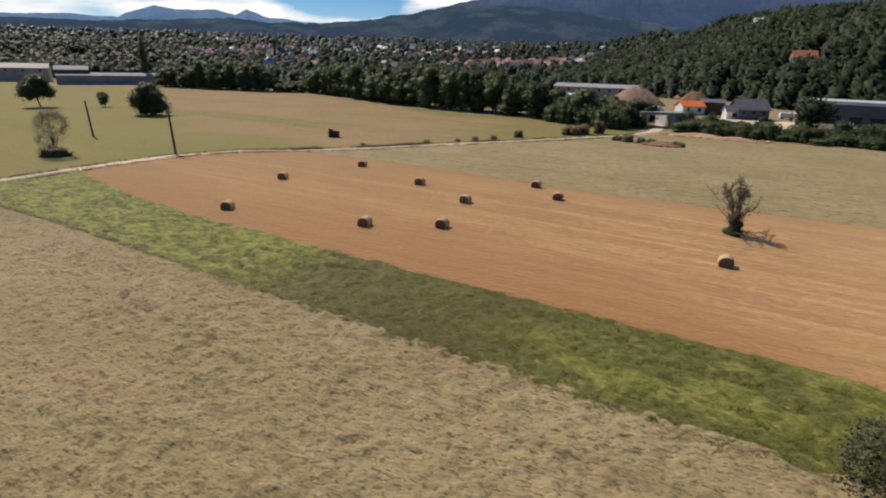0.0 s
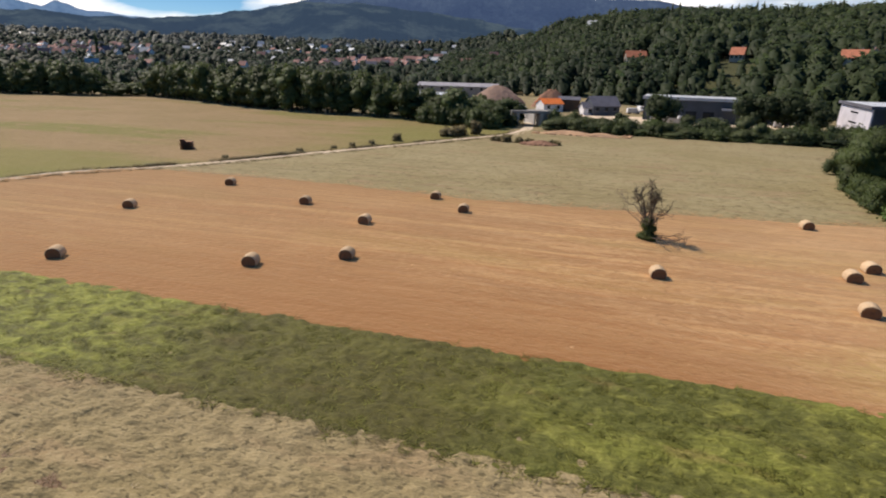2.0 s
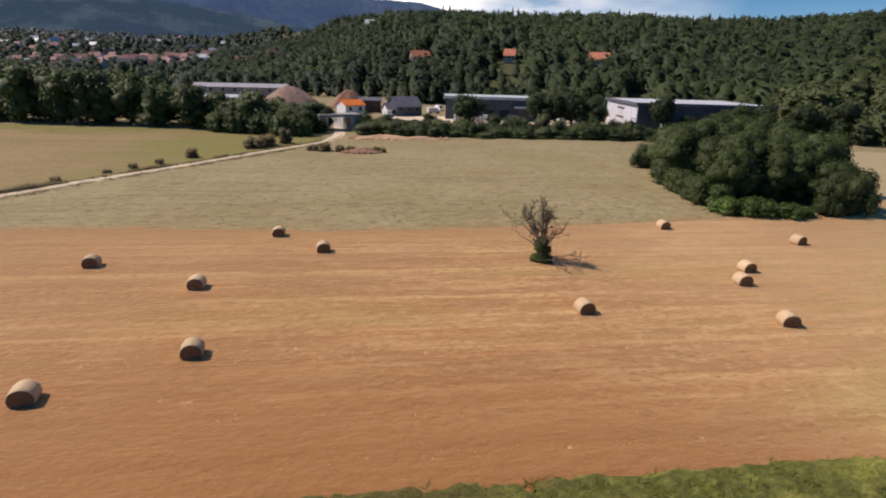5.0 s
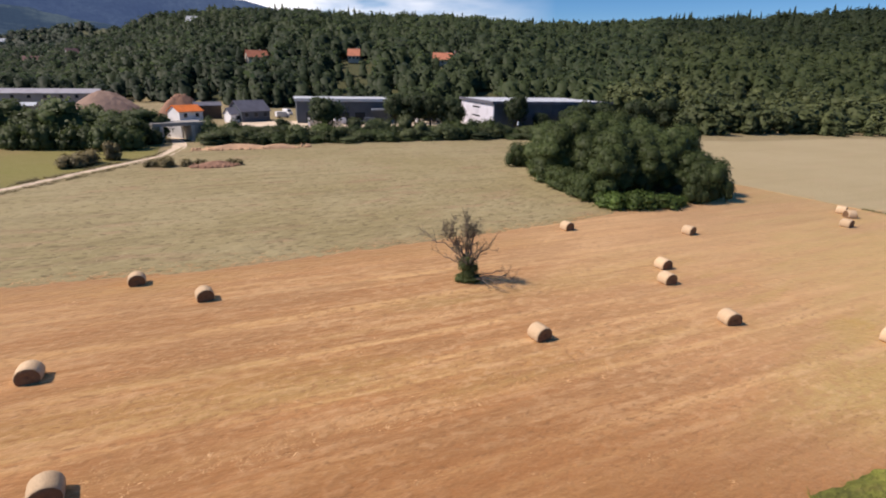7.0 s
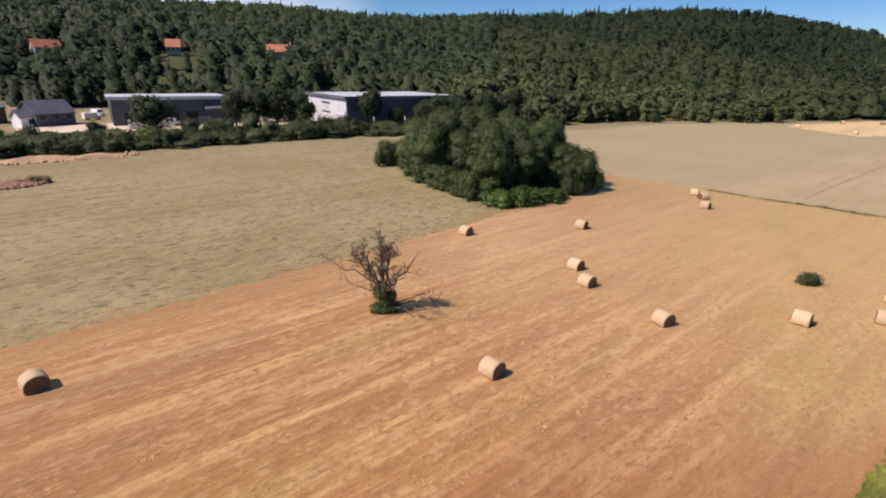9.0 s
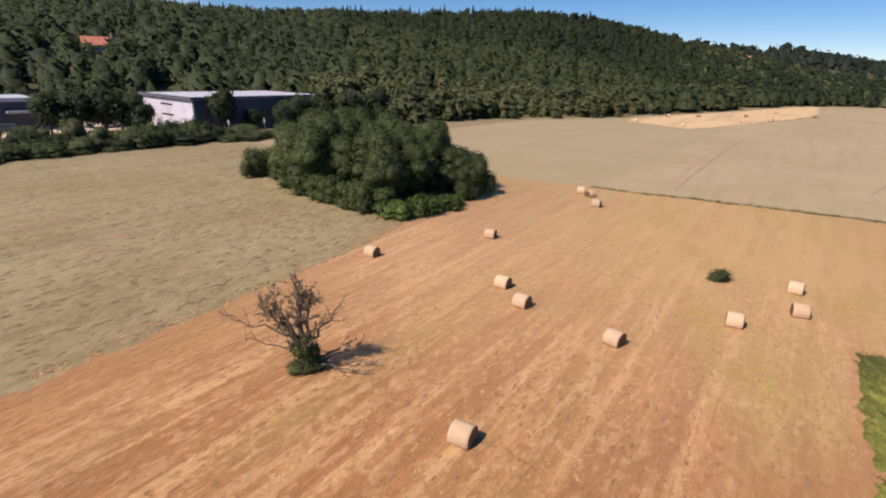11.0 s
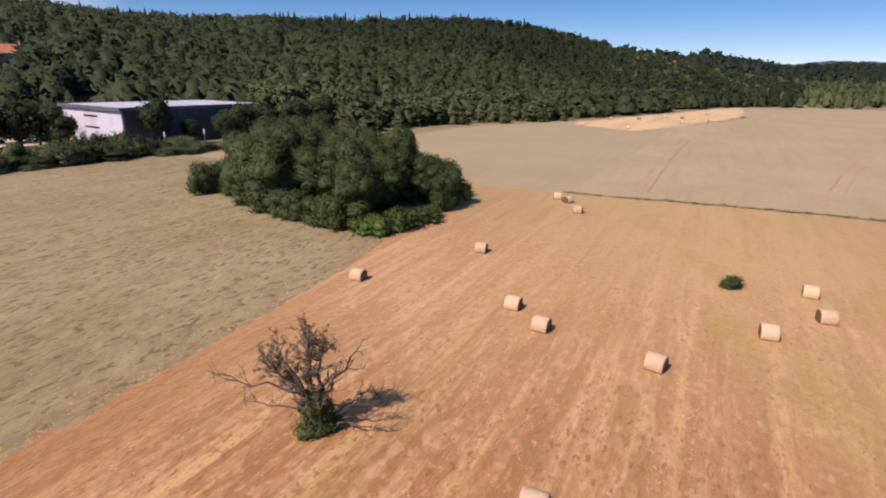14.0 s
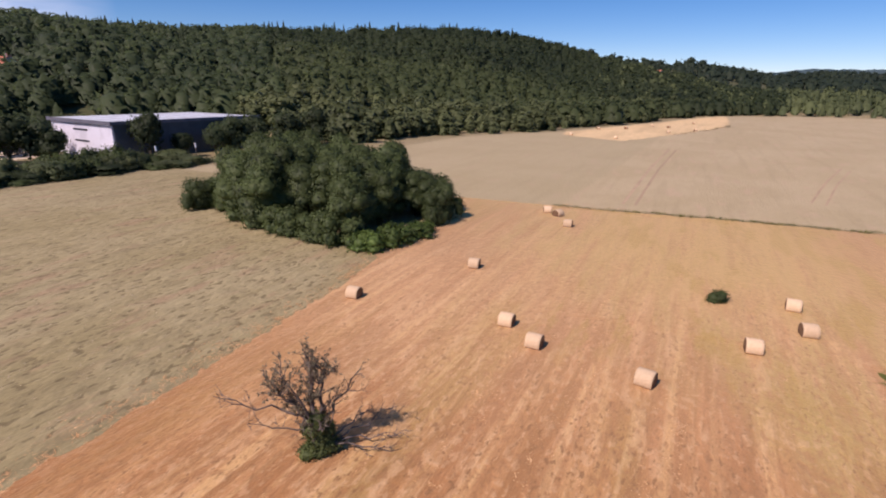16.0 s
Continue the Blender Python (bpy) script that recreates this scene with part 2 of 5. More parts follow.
    col = k.mix(k.math("MULTIPLY", k.ramp(wisp, 0.46, 0.37), 0.30), col, (0.360, 0.180, 0.070))
    col = k.hsv(col, k.math("ADD", k.math("MULTIPLY", fine, 0.5), 0.62))
    relief = k.math("ADD", k.math("MULTIPLY", streak, -0.5), k.math("MULTIPLY", clod, -0.6))
    k.height(k.math("ADD", relief, k.math("ADD", k.math("MULTIPLY", spot, -0.25), k.math("MULTIPLY", fine, 0.12))), 0.17, 1.0)
    return k.done(col)


def grass_mat(name):
    """Tall uncut grass: bent swathes in several greens, olive hollows and straw-yellow tips."""
    k = Nodes(name, 0.75)
    broad, swirl = k.noise(0.13, (0.5, 1.3, 1), 3), k.noise(1.0, (0.7, 1.25, 1), 3, 12, 0.55, 0.4)
    fine = k.noise(3.4, (0.75, 1.3, 1), 4, 12, 0.65)
    col = k.mix(k.ramp(broad, 0.44, 0.62), (0.105, 0.108, 0.024), (0.172, 0.180, 0.034))
    col = k.mix(k.math("MULTIPLY", k.ramp(swirl, 0.52, 0.64), 0.45), col, (0.262, 0.258, 0.058))
    col = k.mix(k.math("MULTIPLY", k.ramp(swirl, 0.46, 0.34), 0.4), col, (0.075, 0.080, 0.016))
    col = k.mix(k.math("MULTIPLY", k.ramp(k.noise(0.4, (0.6, 1.4, 1), 4), 0.58, 0.70), 0.4), col, (0.25, 0.17, 0.065))
    sep = k.n.new("ShaderNodeSeparateXYZ")
    k.l.new(k.co, sep.inputs["Vector"])
    lime = k.ramp(k.math("ADD", sep.outputs["X"], k.math("MULTIPLY", k.noise(0.12, (0.6, 1.3, 1), 4), 26.0)), -6.0, -18.0)
    col = k.mix(k.math("MULTIPLY", lime, k.math("MULTIPLY", k.ramp(swirl, 0.35, 0.60), 0.6)), col, (0.270, 0.290, 0.052))
    here = k.math("ADD", sep.outputs["X"], k.math("MULTIPLY", k.noise(0.25, detail=3), 10.0))
    brown = k.math("MULTIPLY", k.ramp(here, -32.0, -22.0), k.ramp(here, -1.0, -9.0))
    col = k.mix(k.math("MULTIPLY", brown, 0.72), col, (0.076, 0.064, 0.017))
    col = k.hsv(col, k.math("ADD", k.math("MULTIPLY", fine, 1.7), 0.15))
    k.height(k.math("ADD", k.math("MULTIPLY", swirl, 0.6), k.math("MULTIPLY", fine, 0.4)), 0.35, 1.0)
    return k.done(col)


def leaf_mat(name, dark, light, through_light=0.25, spread=0.35):
    """Leaves: colour by tree (tone) and by leaf clump, part of the light goes through."""
    k = Nodes(name, 0.6)
    col = k.mix(k.attr("tone"), dark, light)
    col = k.hsv(col, k.math("ADD", k.math("MULTIPLY", k.island(), spread * 2), 1.0 - spread))
    col = k.hsv(col, k.math("ADD", k.math("MULTIPLY", k.each(), 0.5), 0.75))
    k.done(col)
    tr = k.n.new("ShaderNodeBsdfTranslucent")
    k.l.new(k.hsv(col, 1.5), tr.inputs["Color"])
    mx = k.n.new("ShaderNodeMixShader")
    mx.inputs["Fac"].default_value = through_light
    k.l.new(k.bsdf.outputs["BSDF"], mx.inputs[1])
    k.l.new(tr.outputs["BSDF"], mx.inputs[2])
    k.l.new(mx.outputs["Shader"], k.n["Material Output"].inputs["Surface"])
    return k.mat


def plain_mat(name, col, rough=0.8, grain=6.0, amount=0.3, metal=0.0, bump=0.02, stretch=(1, 1, 1), stain=None):
    """Weathered single-coloured surface with grain and broad stains."""
    k = Nodes(name, rough)
    k.bsdf.inputs["Metallic"].default_value = metal
    g = k.noise(grain, stretch, 5)
    c = k.mix(k.math("MULTIPLY", k.ramp(k.noise(grain * 0.13, stretch, 3), 0.42, 0.68), 0.5), col, stain or tuple(0.65 * v for v in col))
    c = k.hsv(c, k.math("ADD", k.math("MULTIPLY", g, amount * 2), 1 - amount))
    c = k.hsv(c, k.math("ADD", k.math("MULTIPLY", k.each(), 0.3), 0.85))
    k.height(g, bump, 0.6)
    return k.done(c)


M_LEFT = meadow_mat("olive_meadow", (0.318, 0.216, 0.112), (0.272, 0.190, 0.090), (0.150, 0.112, 0.046), (0.315, 0.205, 0.115), 36, 0.3, (0.182, 0.180, 0.042), -58.0)
M_PALE = meadow_mat("pale_dry_meadow", (0.415, 0.326, 0.194), (0.375, 0.292, 0.166), (0.270, 0.210, 0.115), (0.430, 0.308, 0.195), 80, 0.5, None, None, 0.2, 0.4, 68.0)
M_STUBBLE = stubble_mat("straw_stubble")
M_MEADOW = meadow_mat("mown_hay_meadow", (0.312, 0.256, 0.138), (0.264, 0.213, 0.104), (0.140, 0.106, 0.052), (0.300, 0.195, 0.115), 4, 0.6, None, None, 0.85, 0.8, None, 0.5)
M_GRASS = grass_mat("tall_grass")
M_TRACK = plain_mat("pale_gravel", (0.66, 0.53, 0.40), 0.95, 3.0, 0.25, bump=0.05)
M_SCAR = leaf_mat("bare_reddish_scar", (0.200, 0.118, 0.066), (0.330, 0.205, 0.118), 0.05, 0.2)
M_RUT = plain_mat("bare_rut_earth", (0.400, 0.282, 0.180), 0.95, 1.2, 0.3, bump=0.05)
M_EARTH = plain_mat("tan_earth", (0.54, 0.34, 0.21), 0.95, 1.2, 0.35, bump=0.2)
M_LEAF = leaf_mat("broad_leaves", (0.025, 0.041, 0.023), (0.084, 0.110, 0.046), 0.48, 0.06)
M_EDGE = leaf_mat("olive_edge_leaves", (0.040, 0.056, 0.025), (0.128, 0.150, 0.062), 0.3, 0.10)
M_COPSE = leaf_mat("copse_leaves", (0.036, 0.058, 0.022), (0.104, 0.132, 0.045), 0.35, 0.14)
M_FRESH = leaf_mat("bright_leaves", (0.045, 0.082, 0.018), (0.110, 0.160, 0.040))
M_OLIVE = leaf_mat("dull_leaves", (0.170, 0.152, 0.100), (0.340, 0.300, 0.205), 0.4)
M_GREY = leaf_mat("brown_grey_twigs", (0.070, 0.060, 0.045), (0.130, 0.110, 0.080))
# The next two leaf colours are shifted to blue for the haze.
M_FAR = leaf_mat("distant_leaves", (0.026, 0.043, 0.033), (0.068, 0.097, 0.057), 0.48, 0.06)
M_HAZY_WOOD = leaf_mat("hazy_far_wood", (0.036, 0.054, 0.058), (0.070, 0.092, 0.082), 0.3, 0.06)
M_BARK = plain_mat("bark", (0.085, 0.068, 0.052), 0.95, 9.0, 0.4, bump=0.03, stretch=(1, 1, 0.25))
M_IVY = leaf_mat("ivy_leaves", (0.066, 0.090, 0.028), (0.160, 0.185, 0.064), 0.35, 0.25)
M_DEAD = plain_mat("dead_wood", (0.165, 0.130, 0.110), 0.95, 12.0, 0.4, bump=0.02, stretch=(1, 1, 0.3))
M_POLE = plain_mat("weathered_pole_wood", (0.150, 0.125, 0.100), 0.9, 12.0, 0.4, bump=0.01, stretch=(1, 1, 0.1))
M_NET = plain_mat("net_wrapped_straw", (0.555, 0.400, 0.255), 0.85, 22.0, 0.28, bump=0.02, stretch=(1, 0.25, 1), stain=(0.48, 0.325, 0.195))
# Brown straw ends, with the shade of the sunless side put into the colour.
M_STRAW_SHADE = plain_mat("shaded_straw_ends", (0.20, 0.115, 0.065), 0.95, 26.0, 0.45, bump=0.04)
M_BLADES = leaf_mat("grass_blades", (0.090, 0.096, 0.018), (0.240, 0.236, 0.060), 0.35, 0.25)
M_HAY = leaf_mat("loose_hay", (0.260, 0.205, 0.115), (0.470, 0.380, 0.245), 0.15, 0.25)
M_CHAFF = leaf_mat("loose_straw", (0.400, 0.215, 0.090), (0.640, 0.410, 0.210), 0.1, 0.2)
M_VERGE = leaf_mat("verge_blades", (0.120, 0.095, 0.045), (0.220, 0.180, 0.080), 0.15, 0.35)
M_LOG = plain_mat("reddish_brown_logs", (0.50, 0.29, 0.19), 0.9, 8.0, 0.35, bump=0.02)
M_FARSTRAW = plain_mat("bright_straw", (0.60, 0.43, 0.235), 0.95, 0.4, 0.2, bump=0.05, stretch=(0.3, 1.5, 1))
M_THORN = leaf_mat("thorn_leaves", (0.040, 0.048, 0.026), (0.100, 0.105, 0.060), 0.2, 0.35)


# ---- geometry helpers ----
def mesh_of(name, verts, tris, mats, tone=None, smooth=False, normals=None):
    me = bpy.data.meshes.new(name)
    verts, tris = np.asarray(verts, dtype=np.float32), np.asarray(tris, dtype=np.int32)
    me.vertices.add(len(verts))
    me.vertices.foreach_set("co", verts.ravel())
    k = tris.shape[1]
    me.loops.add(tris.size)
    me.loops.foreach_set("vertex_index", tris.ravel())
    me.polygons.add(len(tris))
    me.polygons.foreach_set("loop_start", np.arange(0, tris.size, k, dtype=np.int32))
    me.polygons.foreach_set("loop_total", np.full(len(tris), k, dtype=np.int32))
    if tone is not None:
        me.attributes.new("tone", "FLOAT", "POINT").data.foreach_set("value", np.asarray(tone, dtype=np.float32))
    me.update(calc_edges=True)
    me.validate()
    if smooth:
        me.polygons.foreach_set("use_smooth", np.ones(len(tris), dtype=bool))
    if normals is not None:
        me.normals_split_custom_set_from_vertices(np.asarray(normals, dtype=np.float32))
    for m in mats if isinstance(mats, (list, tuple)) else [mats]:
        me.materials.append(m)
    return me


def part(name, bm, material, parent, label=""):
    """Links a bmesh (or a mesh) as one mesh object under a thing or a part."""
    me = bm
    if isinstance(bm, bmesh.types.BMesh):
        me = bpy.data.meshes.new(name)
        bm.to_mesh(me)
        bm.free()
        me.materials.append(material)
    ob = new(name, me)
    ob.parent = parent
    return tagged(ob, label)


def thing(name, m, label, category, group="", kind=""):
    e = new(name)
    e.empty_display_size = 0.3
    e.matrix_basis = m
    return tagged(e, label, category, group, kind)


def box(bm, x0, x1, y0, y1, z0, z1, bevel=0.0):
    r = bmesh.ops.create_cube(bm, size=1.0)
    bmesh.ops.scale(bm, vec=(x1 - x0, y1 - y0, z1 - z0), verts=r["verts"])
    bmesh.ops.translate(bm, vec=((x0 + x1) / 2, (y0 + y1) / 2, (z0 + z1) / 2), verts=r["verts"])
    if bevel:
        bmesh.ops.bevel(bm, geom=list({e for v in r["verts"] for e in v.link_edges}), offset=bevel, segments=2, affect="EDGES")
    return bm


def boxed(*a, **k):
    return box(bmesh.new(), *a, **k)


def tube(path, radii, sides=6):
    """A tapered limb along a path: vertices and triangles."""
    path, radii = np.asarray(path, float), np.asarray(radii, float)
    n = len(path)
    d = np.gradient(path, axis=0)
    d /= np.linalg.norm(d, axis=1, keepdims=True) + 1e-9
    ref = np.where(np.abs(d[:, 2:3]) > 0.9, np.array([[1.0, 0, 0]]), np.array([[0, 0, 1.0]]))
    u = np.cross(d, ref)
    u /= np.linalg.norm(u, axis=1, keepdims=True) + 1e-9
    v = np.cross(d, u)
    a = np.arange(sides) * 2 * np.pi / sides
    ring = path[:, None] + radii[:, None, None] * (np.cos(a)[None, :, None] * u[:, None] + np.sin(a)[None, :, None] * v[:, None])
    verts = np.vstack([ring.reshape(-1, 3), path[-1:] + d[-1:] * radii[-1]])
    tris = []
    for i in range(n - 1):
        for j in range(sides):
            p, q = i * sides + j, i * sides + (j + 1) % sides
            tris += [(p, q, q + sides), (p, q + sides, p + sides)]
    for j in range(sides):
        tris.append(((n - 1) * sides + j, (n - 1) * sides + (j + 1) % sides, n * sides))
    return verts, np.array(tris)


def joined(pieces):
    """One list of vertices and triangles (and of normals, where the pieces have them)."""
    vs, ts, o = [], [], 0
    for p in pieces:
        vs.append(np.asarray(p[0]))
        ts.append(np.asarray(p[1]) + o)
        o += len(p[0])
    if len(pieces[0]) == 3:
        return np.vstack(vs), np.vstack(ts), np.vstack([p[2] for p in pieces])
    return np.vstack(vs), np.vstack(ts)


def ico(level):
    b = bmesh.new()
    bmesh.ops.create_icosphere(b, subdivisions=level, radius=1.0)
    v = np.array([x.co[:] for x in b.verts])
    t = np.array([[x.index for x in f.verts] for f in b.faces])
    b.free()
    return v, t


ICO1, ICO2 = ico(1), ico(2)


def leaf_cards(rng, pos, nrm, size, jitter=0.8, wide=0.75):
    """Small bent four-cornered leaf clumps at pos, facing roughly along nrm."""
    n = len(pos)
    nn = nrm + jitter * rng.normal(size=(n, 3))
    nn /= np.linalg.norm(nn, axis=1, keepdims=True) + 1e-9
    t = np.cross(nn, rng.normal(size=(n, 3)))
    t /= np.linalg.norm(t, axis=1, keepdims=True) + 1e-9
    b = np.cross(nn, t)
    s = size * rng.uniform(0.55, 1.35, (n, 1))
    w = s * wide * rng.uniform(0.6, 1.2, (n, 1))
    lift = nn * s * rng.uniform(-0.25, 0.25, (n, 1))
    v = np.stack([pos - t * s * 0.5, pos + b * w * 0.5 + lift, pos + t * s * 0.5, pos - b * w * 0.5 + lift], 1).reshape(-1, 3)
    i = np.arange(n)[:, None] * 4
    return v, np.concatenate([i + np.array([[0, 1, 2]]), i + np.array([[0, 2, 3]])], 0)


def unit(v):
    return v / (np.linalg.norm(v, axis=1, keepdims=True) + 1e-9)


def crown_of(rng, lobes, n, size, core=0.76, template=ICO1, jitter=0.8, up=0.25, soft=0.6, cores=None, sky=0.3):
    """A crown out of uneven lobes: a shaded core and many leaf clumps on the outside, whose normals follow the lobes. Returns vertices, triangles, normals."""
    lobes = np.asarray(lobes, float)
    area = (lobes[:, 3] * lobes[:, 4] + lobes[:, 3] * lobes[:, 5] + lobes[:, 4] * lobes[:, 5])
    pick = rng.choice(len(lobes), n, p=area / area.sum())
    d = rng.normal(size=(n, 3))
    d[:, 2] += up
    d = unit(d)
    c, r = lobes[pick, :3], lobes[pick, 3:6]
    pos = c + d * r * rng.uniform(0.74, 1.20, (n, 1))
    keep = np.ones(n, bool)
    for j, l in enumerate(lobes):
        inside = (((pos - l[:3]) / l[3:6]) ** 2).sum(1) < 0.55
        keep &= ~(inside & (pick != j))
    out = unit(d / r)[keep]
    v, t = leaf_cards(rng, pos[keep], out, size, jitter)
    own = unit(np.cross(v[1::4] - v[0::4], v[2::4] - v[0::4]))
    back = (own * out).sum(1) < 0
    flip = np.concatenate([back, back])
    t[flip] = t[flip][:, ::-1]
    own[back] *= -1
    high = np.array([[0, 0, sky]])
    pieces = [(v, t, np.repeat(unit(out * soft + own * (1 - soft) + high), 4, axis=0))]
    if core:
        for l in lobes[-cores:] if cores else lobes:
            v = template[0] * (1 + 0.16 * rng.normal(size=(len(template[0]), 1))) * l[3:6] * core + l[:3]
            pieces.append((v, template[1], unit(unit(template[0] / l[3:6]) + high)))
    return joined(pieces)


def tree_lobes(rng, h, w, bottom=0.18, count=9):
    """Lobes of a broad crown of height h and width w, its underside at bottom * h."""
    out = []
    z0, z1 = bottom * h, h
    for _ in range(count):
        f = rng.uniform(0.0, 1.0)
        z = z0 + (z1 - z0) * (0.15 + 0.72 * f)
        wide = w * 0.5 * math.sin(math.pi * (0.22 + 0.66 * f)) * 0.72
        a, q = rng.uniform(0, 2 * math.pi), math.sqrt(rng.uniform(0.05, 1))
        s = w * rng.uniform(0.19, 0.30)
        out.append((wide * q * math.cos(a), wide * q * math.sin(a), z, s, s, min(s * rng.uniform(0.8, 1.15), h * 0.3)))
    out.append((0, 0, z0 + (z1 - z0) * 0.48, w * 0.33, w * 0.33, (z1 - z0) * 0.42))
    return out


def scatter(variants, places, name, mats, rng):
    """One mesh out of many small trees or tufts: variants are (verts, tris) or (verts, tris, normals), places rows of x, y, z, yaw, width scale, height scale, tone, variant."""
    vs, ts, tn, ns, o = [], [], [], [], 0
    for k, one in enumerate(variants):
        v, t = one[:2]
        p = places[places[:, 7].astype(int) == k]
        if not len(p):
            continue
        c, s = np.cos(p[:, 3]), np.sin(p[:, 3])
        x = (v[None, :, 0] * c[:, None] - v[None, :, 1] * s[:, None]) * p[:, 4:5] + p[:, 0:1]
        y = (v[None, :, 0] * s[:, None] + v[None, :, 1] * c[:, None]) * p[:, 4:5] + p[:, 1:2]
        z = v[None, :, 2] * p[:, 5:6] + p[:, 2:3]
        vs.append(np.stack([x, y, z], 2).reshape(-1, 3))
        ts.append((t[None] + (np.arange(len(p)) * len(v))[:, None, None]).reshape(-1, 3) + o)
        tn.append(np.repeat(p[:, 6], len(v)))
        if len(one) == 3:
            q = one[2]
            ns.append(np.stack([q[None, :, 0] * c[:, None] - q[None, :, 1] * s[:, None], q[None, :, 0] * s[:, None] + q[None, :, 1] * c[:, None], np.repeat(q[None, :, 2], len(p), 0)], 2).reshape(-1, 3))
        o += len(p) * len(v)
    return mesh_of(name, np.vstack(vs), np.vstack(ts), mats, np.clip(np.concatenate(tn), 0, 1), True, np.vstack(ns) if ns else None)


# ---- the lie of the land ----
HUB = (-15.0, 45.0)
RIDGE_AZ = (-180, -120, -80, -60, -44, -35, -29, -20, -14, -10, -5, -1.5, 2, 8, 12, 18, 24, 29, 35, 40, 46, 53, 60, 67, 70.5, 73, 75.7, 78.7, 82.4, 84.5, 88, 91.5, 95, 97, 103, 120, 150, 180)
RIDGE_EL = (1.2, 1.3, 1.8, 2.2, 2.3, 2.3, 2.3, 2.25, 2.6, 3.5, 4.3, 4.95, 5.3, 5.5, 5.65, 5.7, 5.45, 5.2, 5.1, 5.08, 5.25, 5.55, 5.72, 5.75, 5.4, 4.95, 4.4, 3.5, 2.8, 2.68, 2.7, 1.95, 1.5, 1.55, 1.5, 1.5, 1.2, 1.2)
RIDGE_R = (1800, 1800, 1500, 1250, 1250, 1250, 1200, 1120, 980, 860, 700, 625, 590, 570, 560, 560, 560, 560, 560, 560, 560, 560, 566, 580, 588, 597, 617, 648, 690, 712, 760, 1010, 1225, 1265, 1400, 1500, 1800, 1800)
FOOT_AZ = (-180, -70, -50, -30, -10, 5, 25, 40, 48, 60, 75, 90, 110, 140, 180)
FOOT_R = (700, 460, 420, 380, 330, 262, 232, 222, 185, 240, 348, 455, 480, 700, 700)


EDGE_X = (61, 90, 111, 125, 170, 195, 216, 270, 340, 409, 432, 450)
EDGE_Y = (150, 144, 138, 131.5, 127, 114, 101, 83, 62, 37, -5, -70)


def land(x, y):
    """Height of the ground."""
    x, y = np.asarray(x, float), np.asarray(y, float)
    dx, dy = x - HUB[0], y - HUB[1]
    r, a = np.hypot(dx, dy), np.degrees(np.arctan2(dx, dy))
    near = 0.3 + 0.14 * np.sin(x / 23.0 + 0.8) * np.cos(y / 19.0)
    foot, top = np.interp(a, FOOT_AZ, FOOT_R), np.interp(a, RIDGE_AZ, RIDGE_R)
    rise = 17 + top * np.tan(np.radians(np.interp(a, RIDGE_AZ, RIDGE_EL))) - 10
    f = np.clip((r - foot) / (top - foot), 0, 1)
    shape = f ** np.interp(a, (-16, -8, 0, 10, 35, 50), (1.6, 1.2, 0.85, 0.74, 0.78, 1.1)) * (1 - 0.12 * f) / 0.88
    lumps = 1 + 0.10 * np.sin(a / 3.1 + r / 90.0) * f * (1 - f) * 4
    back = np.clip((r - top) / 900, 0, 1)
    return near + rise * shape * lumps * (1 - 0.6 * back)


def noise1(x, seed, scale):
    x = np.asarray(x, float) / scale
    i = np.floor(x).astype(int)
    f = x - i
    table = np.random.RandomState(seed).uniform(-1, 1, 4096)
    f = f * f * (3 - 2 * f)
    return table[i % 4096] * (1 - f) + table[(i + 1) % 4096] * f


def noise2(x, y, seed, sx, sy):
    """Smooth value noise over the plan, from -1 to 1."""
    u, v = np.asarray(x, float) / sx, np.asarray(y, float) / sy
    i, j = np.floor(u).astype(int), np.floor(v).astype(int)
    f, g = u - i, v - j
    f, g = f * f * (3 - 2 * f), g * g * (3 - 2 * g)
    table = np.random.RandomState(seed).uniform(-1, 1, (512, 512))
    at_ = lambda p, q: table[p % 512, q % 512]
    return (at_(i, j) * (1 - f) + at_(i + 1, j) * f) * (1 - g) + (at_(i, j + 1) * (1 - f) + at_(i + 1, j + 1) * f) * g


def hay_relief(x, y):
    """Uneven clumps of cut hay, a few centimetres high."""
    w = 0.6 + 0.4 * noise2(x, y, 81, 3.0, 2.0)
    return 2.3 * w * (0.060 * noise2(x + 0.3 * y, y, 82, 0.62, 0.44) + 0.036 * noise2(x, y, 83, 0.36, 0.30)) + 0.03 * noise2(x, y, 84, 1.9, 1.1)


def grass_relief(x, y):
    """Bent swathes of uncut grass."""
    return 0.06 * noise2(x, y, 85, 1.5, 0.9) + 0.07 * noise2(x + 0.4 * y, y, 86, 0.66, 0.45) + 0.08 * noise2(x, y, 87, 0.42, 0.32)


def stubble_relief(x, y):
    """Low straw rows and clods."""
    yy = y + 0.12 * np.sin(x / 9.0)
    return 0.020 * noise1(yy, 88, 0.9) + 0.012 * noise2(x, y, 89, 1.3, 0.7) + np.clip(0.4 + 0.6 * noise2(x, y, 90, 5.0, 2.0), 0, 1) * 0.034 * noise2(x, y, 91, 0.5, 0.42)


def low_hay(x, y):
    return 0.26 * hay_relief(x, y)


